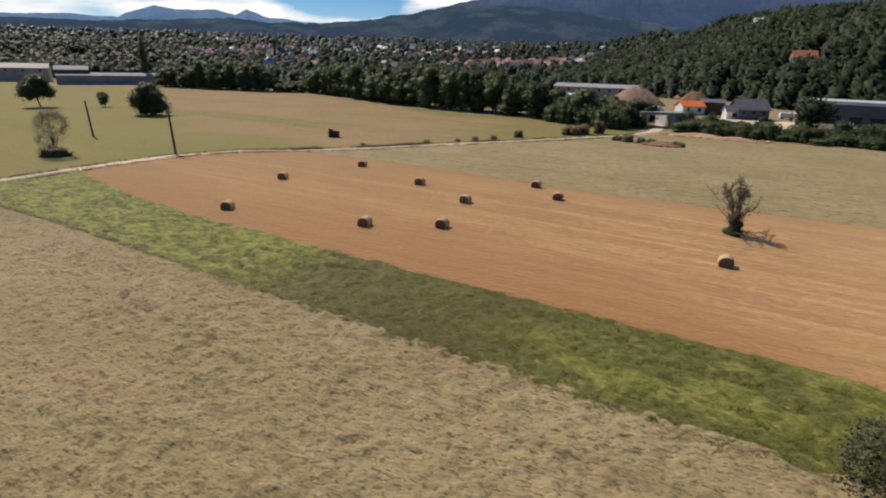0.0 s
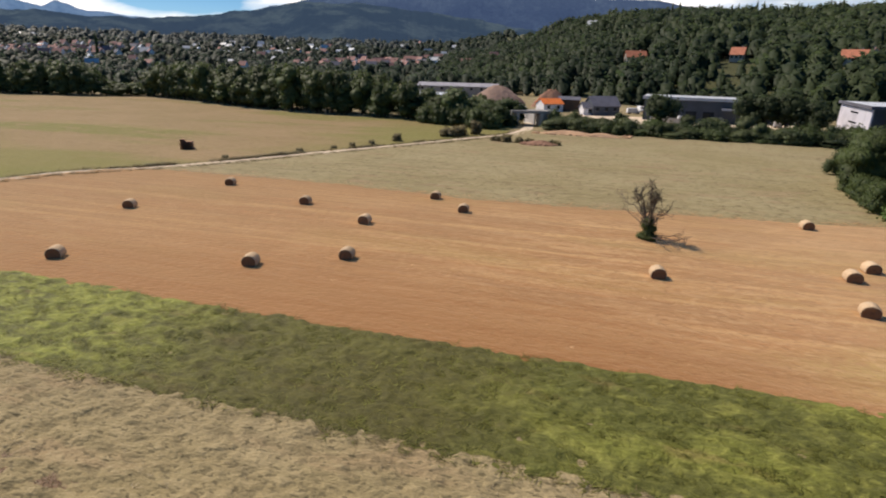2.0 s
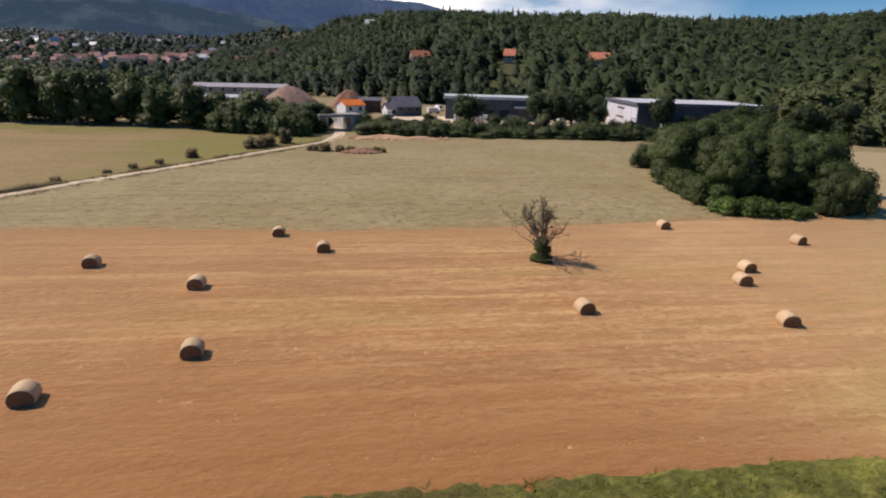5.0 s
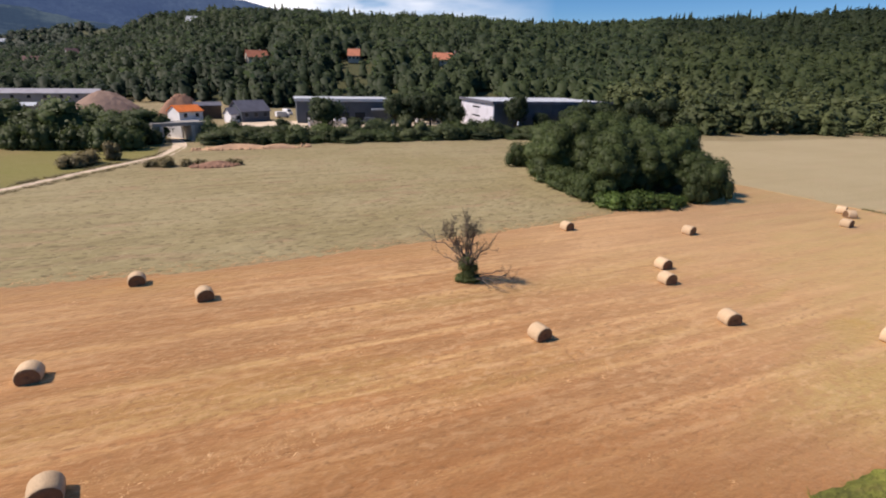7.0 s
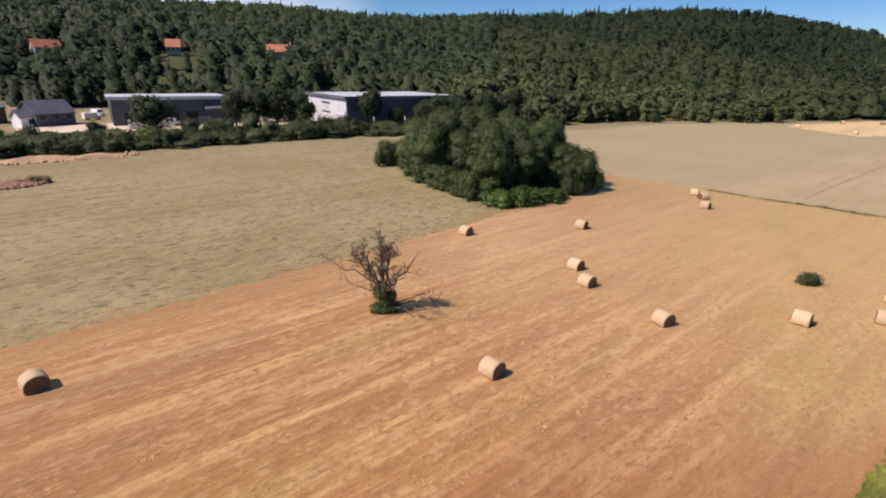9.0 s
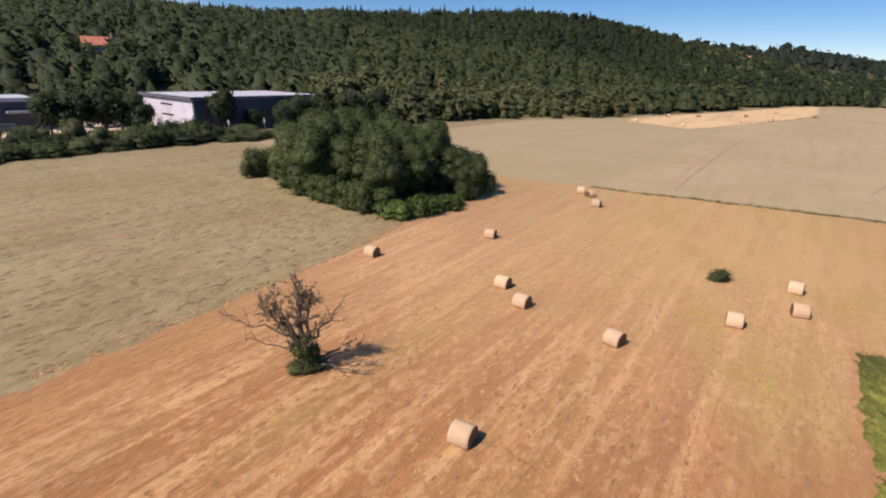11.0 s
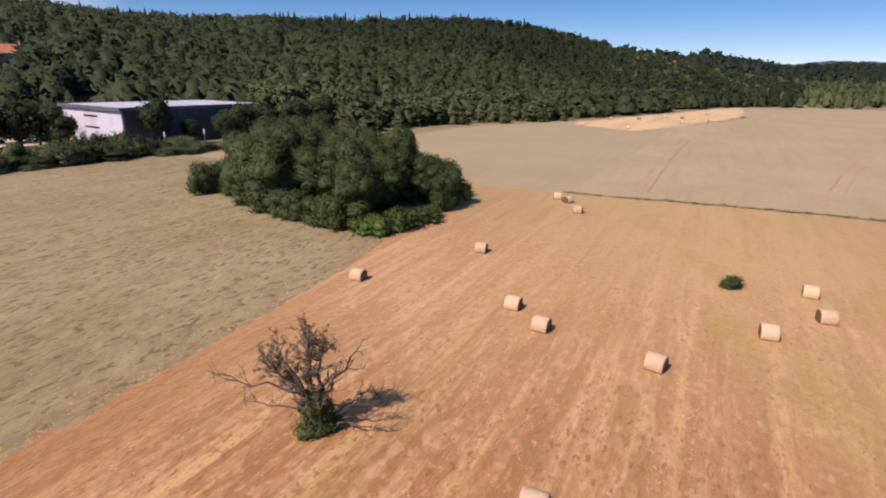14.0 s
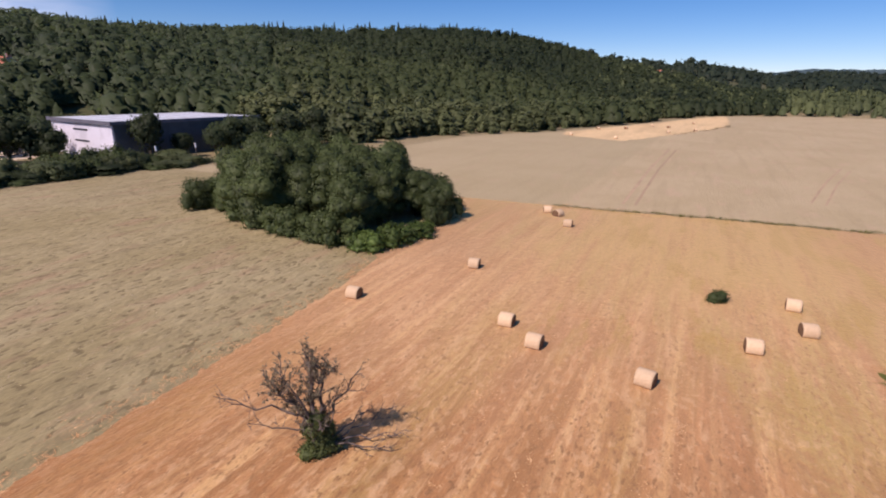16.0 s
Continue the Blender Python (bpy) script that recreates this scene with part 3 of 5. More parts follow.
def sheet(name, xs, lo, hi, ny, material, lift, ragged, label, category, relief=None):
    """A field laid over the ground between y = lo(x) and y = hi(x), with ragged edges."""
    xs = np.asarray(xs, float)
    l = lo + ragged * (noise1(xs, 3, 1.3) + 0.8 * noise1(xs, 4, 6.0) + 0.6 * noise1(xs, 13, 0.5))
    h = hi + ragged * (noise1(xs, 5, 1.1) + 0.8 * noise1(xs, 6, 7.0) + 0.6 * noise1(xs, 14, 0.5))
    f = np.linspace(0, 1, ny)
    X = np.repeat(xs[:, None], ny, 1)
    Y = l[:, None] + (h - l)[:, None] * f[None]
    X[0] += ragged * 1.5 * noise1(Y[0], 8, 2.0)
    X[-1] += ragged * 1.5 * noise1(Y[-1], 9, 2.0)
    Z = land(X, Y) + lift
    if relief:
        rim = np.clip(np.minimum(Y - l[:, None], h[:, None] - Y) / 0.7, 0, 1) ** 0.6
        rim = rim * np.clip(np.minimum(X - xs[0], xs[-1] - X) / 1.5, 0, 1)
        Z = land(X, Y) + 0.03 + rim * (lift - 0.03 + relief(X, Y))
    V = np.stack([X, Y, Z], 2).reshape(-1, 3)
    i = (np.arange(len(xs) - 1)[:, None] * ny + np.arange(ny - 1)[None]).reshape(-1, 1)
    Q = i + np.array([[0, ny, ny + 1, 1]])
    return tagged(new(name, mesh_of(name, V, Q, material, None, True)), label, category, "", "structure")


def ribbon(name, pts, width, material, lift, label, category, step=1.0):
    """A track along a smooth line of points."""
    p = np.array(pts, float)
    s = np.concatenate([[0], np.cumsum(np.hypot(*np.diff(p, axis=0).T))])
    u = np.arange(0, s[-1], step)
    x, y = np.interp(u, s, p[:, 0]), np.interp(u, s, p[:, 1])
    for _ in range(8):
        x[1:-1], y[1:-1] = (x[:-2] + 2 * x[1:-1] + x[2:]) / 4, (y[:-2] + 2 * y[1:-1] + y[2:]) / 4
    d = np.gradient(np.stack([x, y], 1), axis=0)
    d /= np.linalg.norm(d, axis=1, keepdims=True)
    n = np.stack([-d[:, 1], d[:, 0]], 1)
    cols = []
    for k in np.linspace(-0.5, 0.5, 5):
        w = width * (1 + 0.16 * noise1(u, 11 if k < 0 else 12, 2.5))
        q = np.stack([x, y], 1) + n * (k * w)[:, None]
        cols.append(np.column_stack([q, land(q[:, 0], q[:, 1]) + lift - (0.03 if abs(k) == 0.25 else 0.0)]))
    V = np.stack(cols, 1).reshape(-1, 3)
    i = (np.arange(len(u) - 1)[:, None] * 5 + np.arange(4)[None]).reshape(-1, 1)
    return tagged(new(name, mesh_of(name, V, i + np.array([[0, 1, 6, 5]]), material, None, True)), label, category, "", "structure")


# ---- ground, fields, track ----
def ground_mat():
    """Mown meadow in the plain, dark woodland floor on the slopes."""
    k = Nodes("meadow_and_woodland_floor")
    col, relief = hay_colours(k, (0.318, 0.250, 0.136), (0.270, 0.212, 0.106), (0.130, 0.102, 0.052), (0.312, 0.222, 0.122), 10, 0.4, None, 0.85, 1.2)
    k.fuzz(0.3, (0.5, 0.42, 0.28))
    sep = k.n.new("ShaderNodeSeparateXYZ")
    k.l.new(k.co, sep.inputs["Vector"])
    wood = k.mix(k.noise(0.3, detail=5), (0.035, 0.045, 0.016), (0.085, 0.085, 0.035))
    col = k.mix(k.ramp(sep.outputs["Z"], 0.9, 2.2), col, wood)
    k.height(relief, 0.42, 1.0)
    return k.done(col)


radii = np.concatenate([np.arange(2, 420, 5.5), np.arange(420, 1000, 14.0), np.geomspace(1000, 4700, 26)])
SEG = 400
ang = np.arange(SEG) * 2 * np.pi / SEG
gx = HUB[0] + radii[:, None] * np.sin(ang)[None]
gy = HUB[1] + radii[:, None] * np.cos(ang)[None]
gv = np.vstack([np.stack([gx, gy, land(gx, gy)], 2).reshape(-1, 3), [[*HUB, float(land(*HUB))]]])
ring_i, seg_i = np.meshgrid(np.arange(len(radii) - 1), np.arange(SEG), indexing="ij")
p0, p1 = (ring_i * SEG + seg_i).ravel(), (ring_i * SEG + (seg_i + 1) % SEG).ravel()
gt = np.vstack([np.column_stack([p0, p0 + SEG, p1 + SEG]), np.column_stack([p0, p1 + SEG, p1]),
                np.column_stack([np.full(SEG, len(gv) - 1), np.arange(SEG), (np.arange(SEG) + 1) % SEG])])
M_GROUND = ground_mat()
tagged(new("ground", mesh_of("ground", gv, gt, M_GROUND, None, True)), "wide mown hay meadow running into wooded slopes", "ground", "", "structure")

TRACK = [(-84, -60), (-87, 5), (-88, 31.5), (-88.6, 43), (-88.4, 57), (-83.6, 67.6), (-74.6, 75.6), (-67.2, 84.6), (-58.4, 100), (-48.6, 114.6), (-37.6, 131.2), (-27.2, 146), (-24.2, 160), (-25.0, 172), (-26, 184)]
tx, ty = np.array(TRACK).T

xs = np.arange(-72.0, 12.0, 0.2)
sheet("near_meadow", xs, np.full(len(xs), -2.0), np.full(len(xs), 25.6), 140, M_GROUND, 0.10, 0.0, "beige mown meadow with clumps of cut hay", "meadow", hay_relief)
xs = np.arange(-88.0, 23.8, 0.2)
strip_hi = np.interp(xs, (-88, -67, -49, -32, 0, 70), (41.5, 37.0, 35.5, 35.2, 34.9, 35.0))
sheet("grass_strip", xs, np.interp(xs, (-88, -60, 0, 70), (26.0, 26.0, 24.6, 24.3)), strip_hi, 60, M_GRASS, 0.14, 0.22,
      "strip of tall uncut green grass between two fields", "grass strip", grass_relief)
xs = np.concatenate([np.arange(-87.5, 62.5, 0.3), np.arange(62.5, 67.3, 0.12)])
lo = np.interp(xs, (-88, -67, -49, -32, 0, 70), (41.0, 36.5, 35.0, 34.7, 34.4, 34.5)) - 22 * np.clip((xs - 22.8) / 1.2, 0, 1)
STUBBLE_X = (-88, -80, -72, -40, -20, 0, 20, 30, 46, 52, 56, 61, 62.8, 63.3, 64.0, 65, 66, 67.3)
STUBBLE_Y = (62, 72.5, 75.5, 75.4, 73.6, 74.8, 76.3, 78.5, 78.5, 82.0, 86.5, 88.0, 86.5, 75, 58, 50, 41, 24)
hi = np.interp(xs, STUBBLE_X, STUBBLE_Y)
sheet("stubble_field", xs, lo, hi, 160, M_STUBBLE, 0.08, 0.28, "raked stubble field with long straw rows", "stubble field", stubble_relief)
xs = np.arange(-420, -27, 1.5)
lo = np.where(xs < -90, -160, np.interp(xs, tx[4:-2], ty[4:-2])) + 1.0
hi = np.interp(xs, (-420, -336, -300, -232, -205, -125, -84, -31, -27), (170, 150, 190, 200, 214, 180, 174, 170, 168))
sheet("olive_meadow", xs, lo, hi, 70, M_LEFT, 0.03, 0.3, "sloping olive-green meadow beyond the track", "meadow")
xs = np.arange(-86, 63.0, 0.5)
lo = np.interp(xs, STUBBLE_X, STUBBLE_Y) - 0.8
hi = np.minimum(np.interp(xs, tx[4:-2], ty[4:-2]) + 0.5, np.interp(xs, (-25, -15, 20, 56, 70), (166, 159, 157, 154, 148)))
sheet("hay_meadow", xs, np.minimum(lo, hi - 0.5), hi, 150, M_MEADOW, 0.06, 0.2, "greyish mown hay meadow between stubble and hedge", "meadow", low_hay)
xs = np.arange(61.5, 450, 2.5)
sheet("pale_meadow", xs, np.full(len(xs), -160.0), np.interp(xs, EDGE_X, EDGE_Y), 80, M_PALE, 0.025, 0.3, "pale dry mown meadow rising gently to the wood", "meadow")
xs = np.arange(184, 402, 2.0)
sheet("far_stubble", xs, np.interp(xs, (184, 225, 287, 330, 402), (72, 55, 37, 34, 33)), np.interp(xs, (184, 190, 197, 216, 270, 340, 402), (75, 85, 98, 99.5, 81.5, 60.5, 39)), 14, M_FARSTRAW, 0.05, 0.9,
      "distant strip of orange stubble below the wood", "stubble field")
ribbon("track", TRACK, 2.9, M_TRACK, 0.07, "pale gravel farm track curving between the fields", "track")
for i, (a, b) in enumerate((((70, 57.3), (163, 55.8)), ((70, 55.4), (163, 53.8)), ((86, 29.5), (138, 16)), ((85, 27.6), (134, 15)))):
    ribbon("wheel_track_%d" % (i + 1), [a, ((a[0] + b[0]) / 2, (a[1] + b[1]) / 2 + 0.6), b], (0.5, 0.45, 0.4, 0.35)[i], M_RUT, 0.055, "bare reddish tractor wheel track in the meadow", "wheel track")


# ---- far mountains and hills ----
def range_mesh(name, radius, az, el, rough, material, label, seed, depth=700):
    a = np.arange(az[0], az[-1], 0.12)
    e = np.interp(a, az, el)
    n = rough * (noise1(a, seed, 1.7) * 0.5 + noise1(a, seed + 1, 0.55) * 0.3 + noise1(a, seed + 2, 0.2) * 0.2)
    z = 17 + radius * np.tan(np.radians(np.maximum(e + n, 0.0)))
    rows = []
    for f, back in ((0, depth * 0.75), (0.35, depth * 0.5), (0.7, depth * 0.22), (1.0, 0), (0.6, -100)):
        q = radius - back * (1 + 0.25 * noise1(a, seed + 3, 6.0))
        zz = z * f * (1 + (0.10 * noise1(a, seed + 4, 4.0) if 0 < f < 1 else 0))
        rows.append(np.column_stack([HUB[0] + q * np.sin(np.radians(a)), HUB[1] + q * np.cos(np.radians(a)), zz]))
    V = np.stack(rows, 1).reshape(-1, 3)
    i = (np.arange(len(a) - 1)[:, None] * 5 + np.arange(4)[None]).reshape(-1, 1)
    return tagged(new(name, mesh_of(name, V, i + np.array([[0, 5, 6, 1]]), material, None, True)), label, "mountain", "", "structure")


def hill_mat(name, a, b, haze_glow):
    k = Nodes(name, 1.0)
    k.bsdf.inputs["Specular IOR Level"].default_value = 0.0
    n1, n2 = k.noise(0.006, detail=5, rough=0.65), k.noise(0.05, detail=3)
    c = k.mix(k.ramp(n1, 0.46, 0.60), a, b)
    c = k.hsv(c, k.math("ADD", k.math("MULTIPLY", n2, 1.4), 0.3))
    # Haze over the distant ranges: a blue emission on top of bluish colours.
    k.bsdf.inputs["Emission Color"].default_value = (*haze_glow, 1)
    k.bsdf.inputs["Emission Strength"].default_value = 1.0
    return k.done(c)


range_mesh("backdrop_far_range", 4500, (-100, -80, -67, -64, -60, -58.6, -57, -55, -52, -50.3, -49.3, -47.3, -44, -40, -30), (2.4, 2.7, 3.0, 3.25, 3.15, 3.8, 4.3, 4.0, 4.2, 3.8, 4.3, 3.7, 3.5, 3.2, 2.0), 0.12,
           hill_mat("hazy_far_range", (0.05, 0.08, 0.12), (0.07, 0.10, 0.14), (0.060, 0.125, 0.250)), "blue far mountain range with two small peaks", 21)
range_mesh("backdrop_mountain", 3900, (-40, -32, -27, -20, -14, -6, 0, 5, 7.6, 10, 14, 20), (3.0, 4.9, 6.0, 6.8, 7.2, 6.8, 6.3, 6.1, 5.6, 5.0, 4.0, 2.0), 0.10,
           hill_mat("hazy_mountain", (0.02, 0.03, 0.04), (0.035, 0.05, 0.06), (0.034, 0.060, 0.135)), "broad dark blue wooded mountain in the haze", 31)
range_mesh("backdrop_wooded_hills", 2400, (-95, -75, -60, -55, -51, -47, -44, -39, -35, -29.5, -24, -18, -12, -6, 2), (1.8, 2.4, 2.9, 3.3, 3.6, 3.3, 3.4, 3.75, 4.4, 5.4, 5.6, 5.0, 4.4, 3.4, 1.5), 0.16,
           hill_mat("hazy_wooded_hills", (0.008, 0.014, 0.016), (0.032, 0.044, 0.040), (0.027, 0.049, 0.094)), "dark bluish wooded hills behind the town", 51, 900)
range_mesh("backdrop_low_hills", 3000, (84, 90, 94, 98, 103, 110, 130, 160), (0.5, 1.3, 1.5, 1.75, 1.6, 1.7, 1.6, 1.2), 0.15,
           hill_mat("hazy_low_hills", (0.03, 0.05, 0.05), (0.05, 0.07, 0.06), (0.030, 0.050, 0.075)), "low dark blue hills on the horizon", 41)


# ---- round bales ----
def bale_meshes(seed):
    rng = np.random.RandomState(seed)
    R, L, n = 0.645, 1.12, 32
    prof = [(-0.5, 0.93), (-0.47, 0.985), (-0.3, 1.0), (-0.1, 1.012), (0.1, 1.01), (0.3, 1.0), (0.47, 0.985), (0.5, 0.93)]
    a = np.arange(n) * 2 * np.pi / n
    wob = 1 + 0.012 * rng.normal(size=(len(prof), n)) + 0.015 * np.sin(2 * a + rng.uniform(0, 6))[None]
    V = np.array([[[1.04 * R * q * wob[i, j] * math.cos(a[j]) * (1.0 if math.sin(a[j]) > -0.3 else 1.04), p * L, R * 0.58 + R * 0.93 * q * wob[i, j] * math.sin(a[j])] for j in range(n)] for i, (p, q) in enumerate(prof)])
    V[..., 2] = np.maximum(V[..., 2], 0.0)
    i, j = np.meshgrid(np.arange(len(prof) - 1), np.arange(n), indexing="ij")
    Q = np.column_stack([(i * n + j).ravel(), (i * n + (j + 1) % n).ravel(), ((i + 1) * n + (j + 1) % n).ravel(), ((i + 1) * n + j).ravel()])
    wrap = mesh_of("wrap", V.reshape(-1, 3), Q, M_NET, None, True)
    ends = []
    for side, row in ((-1, 0), (1, -1)):
        rings = [V[row]]
        for f in (0.8, 0.62, 0.45, 0.28, 0.12):
            c = V[row].mean(0)
            w = c + (V[row] - c) * f
            w[:, 1] += side * (0.045 * rng.uniform(0.2, 1.0, n) + 0.02 * np.sin(a + f * 30))
            rings.append(w)
        P = np.vstack(rings + [V[row].mean(0)[None] + [[0, side * 0.03, 0]]])
        t = []
        for k in range(5):
            for m in range(n):
                p, q = k * n + m, k * n + (m + 1) % n
                t += [(p, q, q + n), (p, q + n, p + n)]
        t += [(5 * n + m, 5 * n + (m + 1) % n, 6 * n) for m in range(n)]
        ends.append(mesh_of("end_face", P, t, M_STRAW_SHADE))
    return wrap, ends


BALE = bale_meshes(5)


def bale(x, y, yaw, label="pale net-wrapped round straw bale on stubble", s=1.0, group="round bales on the stubble"):
    e = thing("round_bale", pose(x, y, float(land(x, y)) + 0.07, 0, 0, yaw) @ Matrix.Scale(s, 4), label, "bale", group)
    part("wrap", BALE[0], None, e)
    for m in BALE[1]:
        part("end_face", m, None, e, "brown coiled straw end with shade in its colour")


for x, y, yaw in ((-51.2, 39.2, 26), (-58.3, 54.6, 22), (-55.2, 69.2, 15), (-40.2, 63.3, 9), (-30.0, 58.0, 2), (-25.8, 71.8, 4), (-20.8, 66.6, 7),
                  (-34.2, 43.0, 12), (-27.1, 47.2, 8), (-0.1, 51.7, 5), (18.2, 73.3, 5), (30.6, 66.9, 9), (18.9, 59.3, 0), (16.3, 56.3, -3),
                  (14.4, 48.5, -13), (22.4, 42.0, 4), (27.2, 38.0, 9), (32.4, 38.4, -4), (57.0, 64.6, 60), (51.8, 62.0, 5), (58.6, 66.6, 20)):
    bale(x, y, yaw)
for x, y, yaw in ((197, 94, 10), (235, 90, 40), (191, 76, 5), (243, 79, 70), (228, 60, 15), (246, 50, 30), (270, 70, 0), (262, 62, 60), (305, 52, 20)):
    bale(x, y, yaw, "distant pale round straw bale below the wood", 1.1, "far bales below the wood")


def log_pile(x, y, yaw):
    """Stacked logs, one end of the stack higher."""
    rng = np.random.RandomState(17)
    e = thing("log_pile", pose(x, y, float(land(x, y)), 0, 0, yaw), "stack of reddish-brown logs in the olive meadow", "log pile")
    for row, n in enumerate((6, 5, 6, 5, 2)):
        for i in range(n):
            r = rng.uniform(0.18, 0.23)
            cx, cz = (-1.05 + 0.42 * i + 0.21 * (row % 2) + (0.1 if row == 4 else 0)), 0.2 + 0.39 * row
            l = 0.7 + rng.uniform(-0.1, 0.1)
            part("log", mesh_of("log", *tube([(cx, -l, cz), (cx + 0.02, 0, cz + 0.01), (cx, l, cz)], [r, r * 1.02, r * 0.96], 9), M_LOG, None, True), None, e)


log_pile(-83.4, 94.5, 24)


# ---- trees and shrubs ----
def tree(name, seed, h, w, n, size, leaf, label, category="tree", bottom=0.18, count=10, core=0.76, trunk_r=None, lean=0.0):
    """A tree at the origin: trunk with a few limbs, and a crown of leaf clumps."""
    rng = np.random.RandomState(seed)
    e = thing(name, Matrix(), label, category)
    lobes = tree_lobes(rng, h, w, bottom, count)
    r = trunk_r or 0.022 * h
    z = np.linspace(-0.3, h * 0.72, 7)
    spine = np.column_stack([lean * z + 0.05 * h * noise1(z, seed, h * 0.3), 0.04 * h * noise1(z, seed + 9, h * 0.3), z])
    limbs = [tube(spine, np.linspace(r * 1.3, r * 0.35, 7), 8)]
    for l in lobes[:7]:
        s = spine[rng.randint(1, 4)]
        m = (s + np.array(l[:3])) / 2 + rng.normal(size=3) * 0.03 * h
        limbs.append(tube([s, m, l[:3]], [r * 0.5, r * 0.32, r * 0.12], 5))
    part("trunk", mesh_of("trunk", *joined(limbs), M_BARK, None, True), None, e, "grey-brown trunk")
    v, t, nn = crown_of(rng, lobes, n, size, core, ICO2 if n > 2000 else ICO1, 0.5 if core else 0.8)
    tone = np.clip(0.45 + 0.18 * rng.normal(size=len(v)), 0, 1)
    part("crown", mesh_of("crown", v, t, leaf, tone, True, nn), None, e)
    return e


def bush(name, seed, h, w, n, size, leaf, label, category="bush", core=0.76):
    rng = np.random.RandomState(seed)
    e = thing(name, Matrix(), label, category)
    lobes = []
    for _ in range(7):
        a, q, s = rng.uniform(0, 6.28), math.sqrt(rng.uniform(0, 1)) * 0.3 * w, rng.uniform(0.2, 0.3) * w
        zz = min(h * rng.uniform(0.35, 0.75), h - 0.1)
        lobes.append((q * math.cos(a), q * math.sin(a), zz, s, s, min(s, h - zz)))
        lobes.append((1.2 * q * math.cos(a), 1.2 * q * math.sin(a), h * 0.22, s, s, h * 0.28))
    stems = [tube([(0, 0, -0.2), (l[0] * 0.5, l[1] * 0.5, l[2] * 0.6), l[:3]], [0.05, 0.035, 0.015], 5) for l in lobes[::2]]
    part("stems", mesh_of("stems", *joined(stems), M_BARK, None, True), None, e)
    v, t, nn = crown_of(rng, lobes, n, size, core, ICO1, 0.55 if core else 0.8)
    part("foliage", mesh_of("foliage", v, t, leaf, np.clip(0.45 + 0.2 * rng.normal(size=len(v)), 0, 1), True, nn), None, e)
    return e


def at(x, y, yaw=0.0, s=1.0, sz=None, sink=0.0):
    return pose(x, y, float(land(x, y)) - sink, 0, 0, yaw) @ Matrix.Diagonal((s, s, sz or s, 1))


def plant(proto, spots, first=True):
    """Stands a thing at the first spot and copies of it at the rest: rows of x, y, yaw, width, height."""
    for i, q in enumerate(spots):
        m = at(*q)
        if i == 0:
            proto.matrix_basis = m
        else:
            c = copy_thing(proto, Matrix())
            c.matrix_basis = m


def inside(poly, x, y):
    hit = False
    for (x0, y0), (x1, y1) in zip(poly, poly[1:] + poly[:1]):
        if (y0 > y) != (y1 > y) and x < (x1 - x0) * (y - y0) / (y1 - y0) + x0:
            hit = not hit
    return hit


rng = np.random.RandomState(77)
# the copse in the field: lower at its two ends
COPSE = [(42, 116), (36.6, 108), (33.6, 100), (31.8, 91), (32.2, 84), (39, 80.5), (46.5, 79.5), (52, 84), (57, 94), (56, 108), (50, 117)]
protos = [tree("copse_tree", 100 + i, 10.0, (6.6, 7.4, 6.0, 7.0)[i], 5200, 0.33, M_COPSE, "dense dark green broadleaf tree in the field copse", bottom=0.02, count=16) for i in range(4)]
spots = [[] for _ in protos]
for gx_ in np.arange(29, 60, 3.7):
    for gy_ in np.arange(77, 122, 3.7):
        x, y = gx_ + rng.uniform(-1.6, 1.6), gy_ + rng.uniform(-1.6, 1.6)
        if inside(COPSE, x, y):
            d = min(0.45 + math.hypot(x - 37, y - 112) / 22, math.hypot(x - 46, y - 77) / 17, 1.0)
            h = (4.9 + 5.1 * d) * rng.uniform(0.86, 1.1)
            spots[rng.randint(4)].append((x, y, rng.uniform(0, 360), rng.uniform(0.85, 1.15) * (0.72 + 0.28 * d), h / 10.0))
for p, s in zip(protos, spots):
    for o in (p,):
        o["group"] = "trees of the field copse"
    plant(p, s)
plant(bush("shrub", 130, 7.0, 6.0, 4200, 0.32, M_COPSE, "dark rounded shrub at the tip of the copse"), [(35.8, 113.4, 0, 0.74, 0.74), (38.4, 112.0, 70, 0.7, 0.74), (48.6, 78.4, 120, 0.72, 0.84), (44.6, 78.6, 200, 0.65, 0.8), (51.0, 81.0, 300, 0.8, 0.9)])
edge = [bush("edge_shrub", 134 + i, 3.9, 4.2, 2200, 0.32, M_COPSE, "bushy green shrub at the copse's edge") for i in range(2)]
for k, o in enumerate(edge):
    o["group"] = "edge shrubs of the copse"
    plant(o, [(x + rng.uniform(-0.5, 0.5), y + rng.uniform(-0.5, 0.5), rng.uniform(0, 360), rng.uniform(0.85, 1.15), rng.uniform(0.8, 1.2))
              for x, y in ((37.4, 109.4), (36.6, 106.8), (35.0, 103.8), (33.8, 101), (32.8, 98), (32.0, 95), (31.2, 91.8), (30.6, 88.6), (30.4, 85.6), (31.2, 83.0))[k::2]])
plant(bush("low_shrub", 131, 2.3, 5.0, 1600, 0.34, M_FRESH, "low bright green shrub at the foot of the copse"), [(31.0, 80.0, 0, 0.9, 0.95), (34.2, 78.9, 60, 1.0, 1.05), (37.6, 77.9, 140, 0.9, 0.8), (40.2, 77.6, 220, 0.7, 0.6)])
plant(bush("field_bush", 132, 1.15, 2.9, 1500, 0.16, M_COPSE, "small dark green bush alone on the stubble"), [(31.7, 44.2, 25, 0.74, 0.95)])
plant(bush("corner_bush", 133, 3.4, 4.6, 8000, 0.16, M_THORN, "dark grey-green thorn bush at the strip's edge", core=0), [(8.2, 25.0, 0, 0.95, 0.72)])

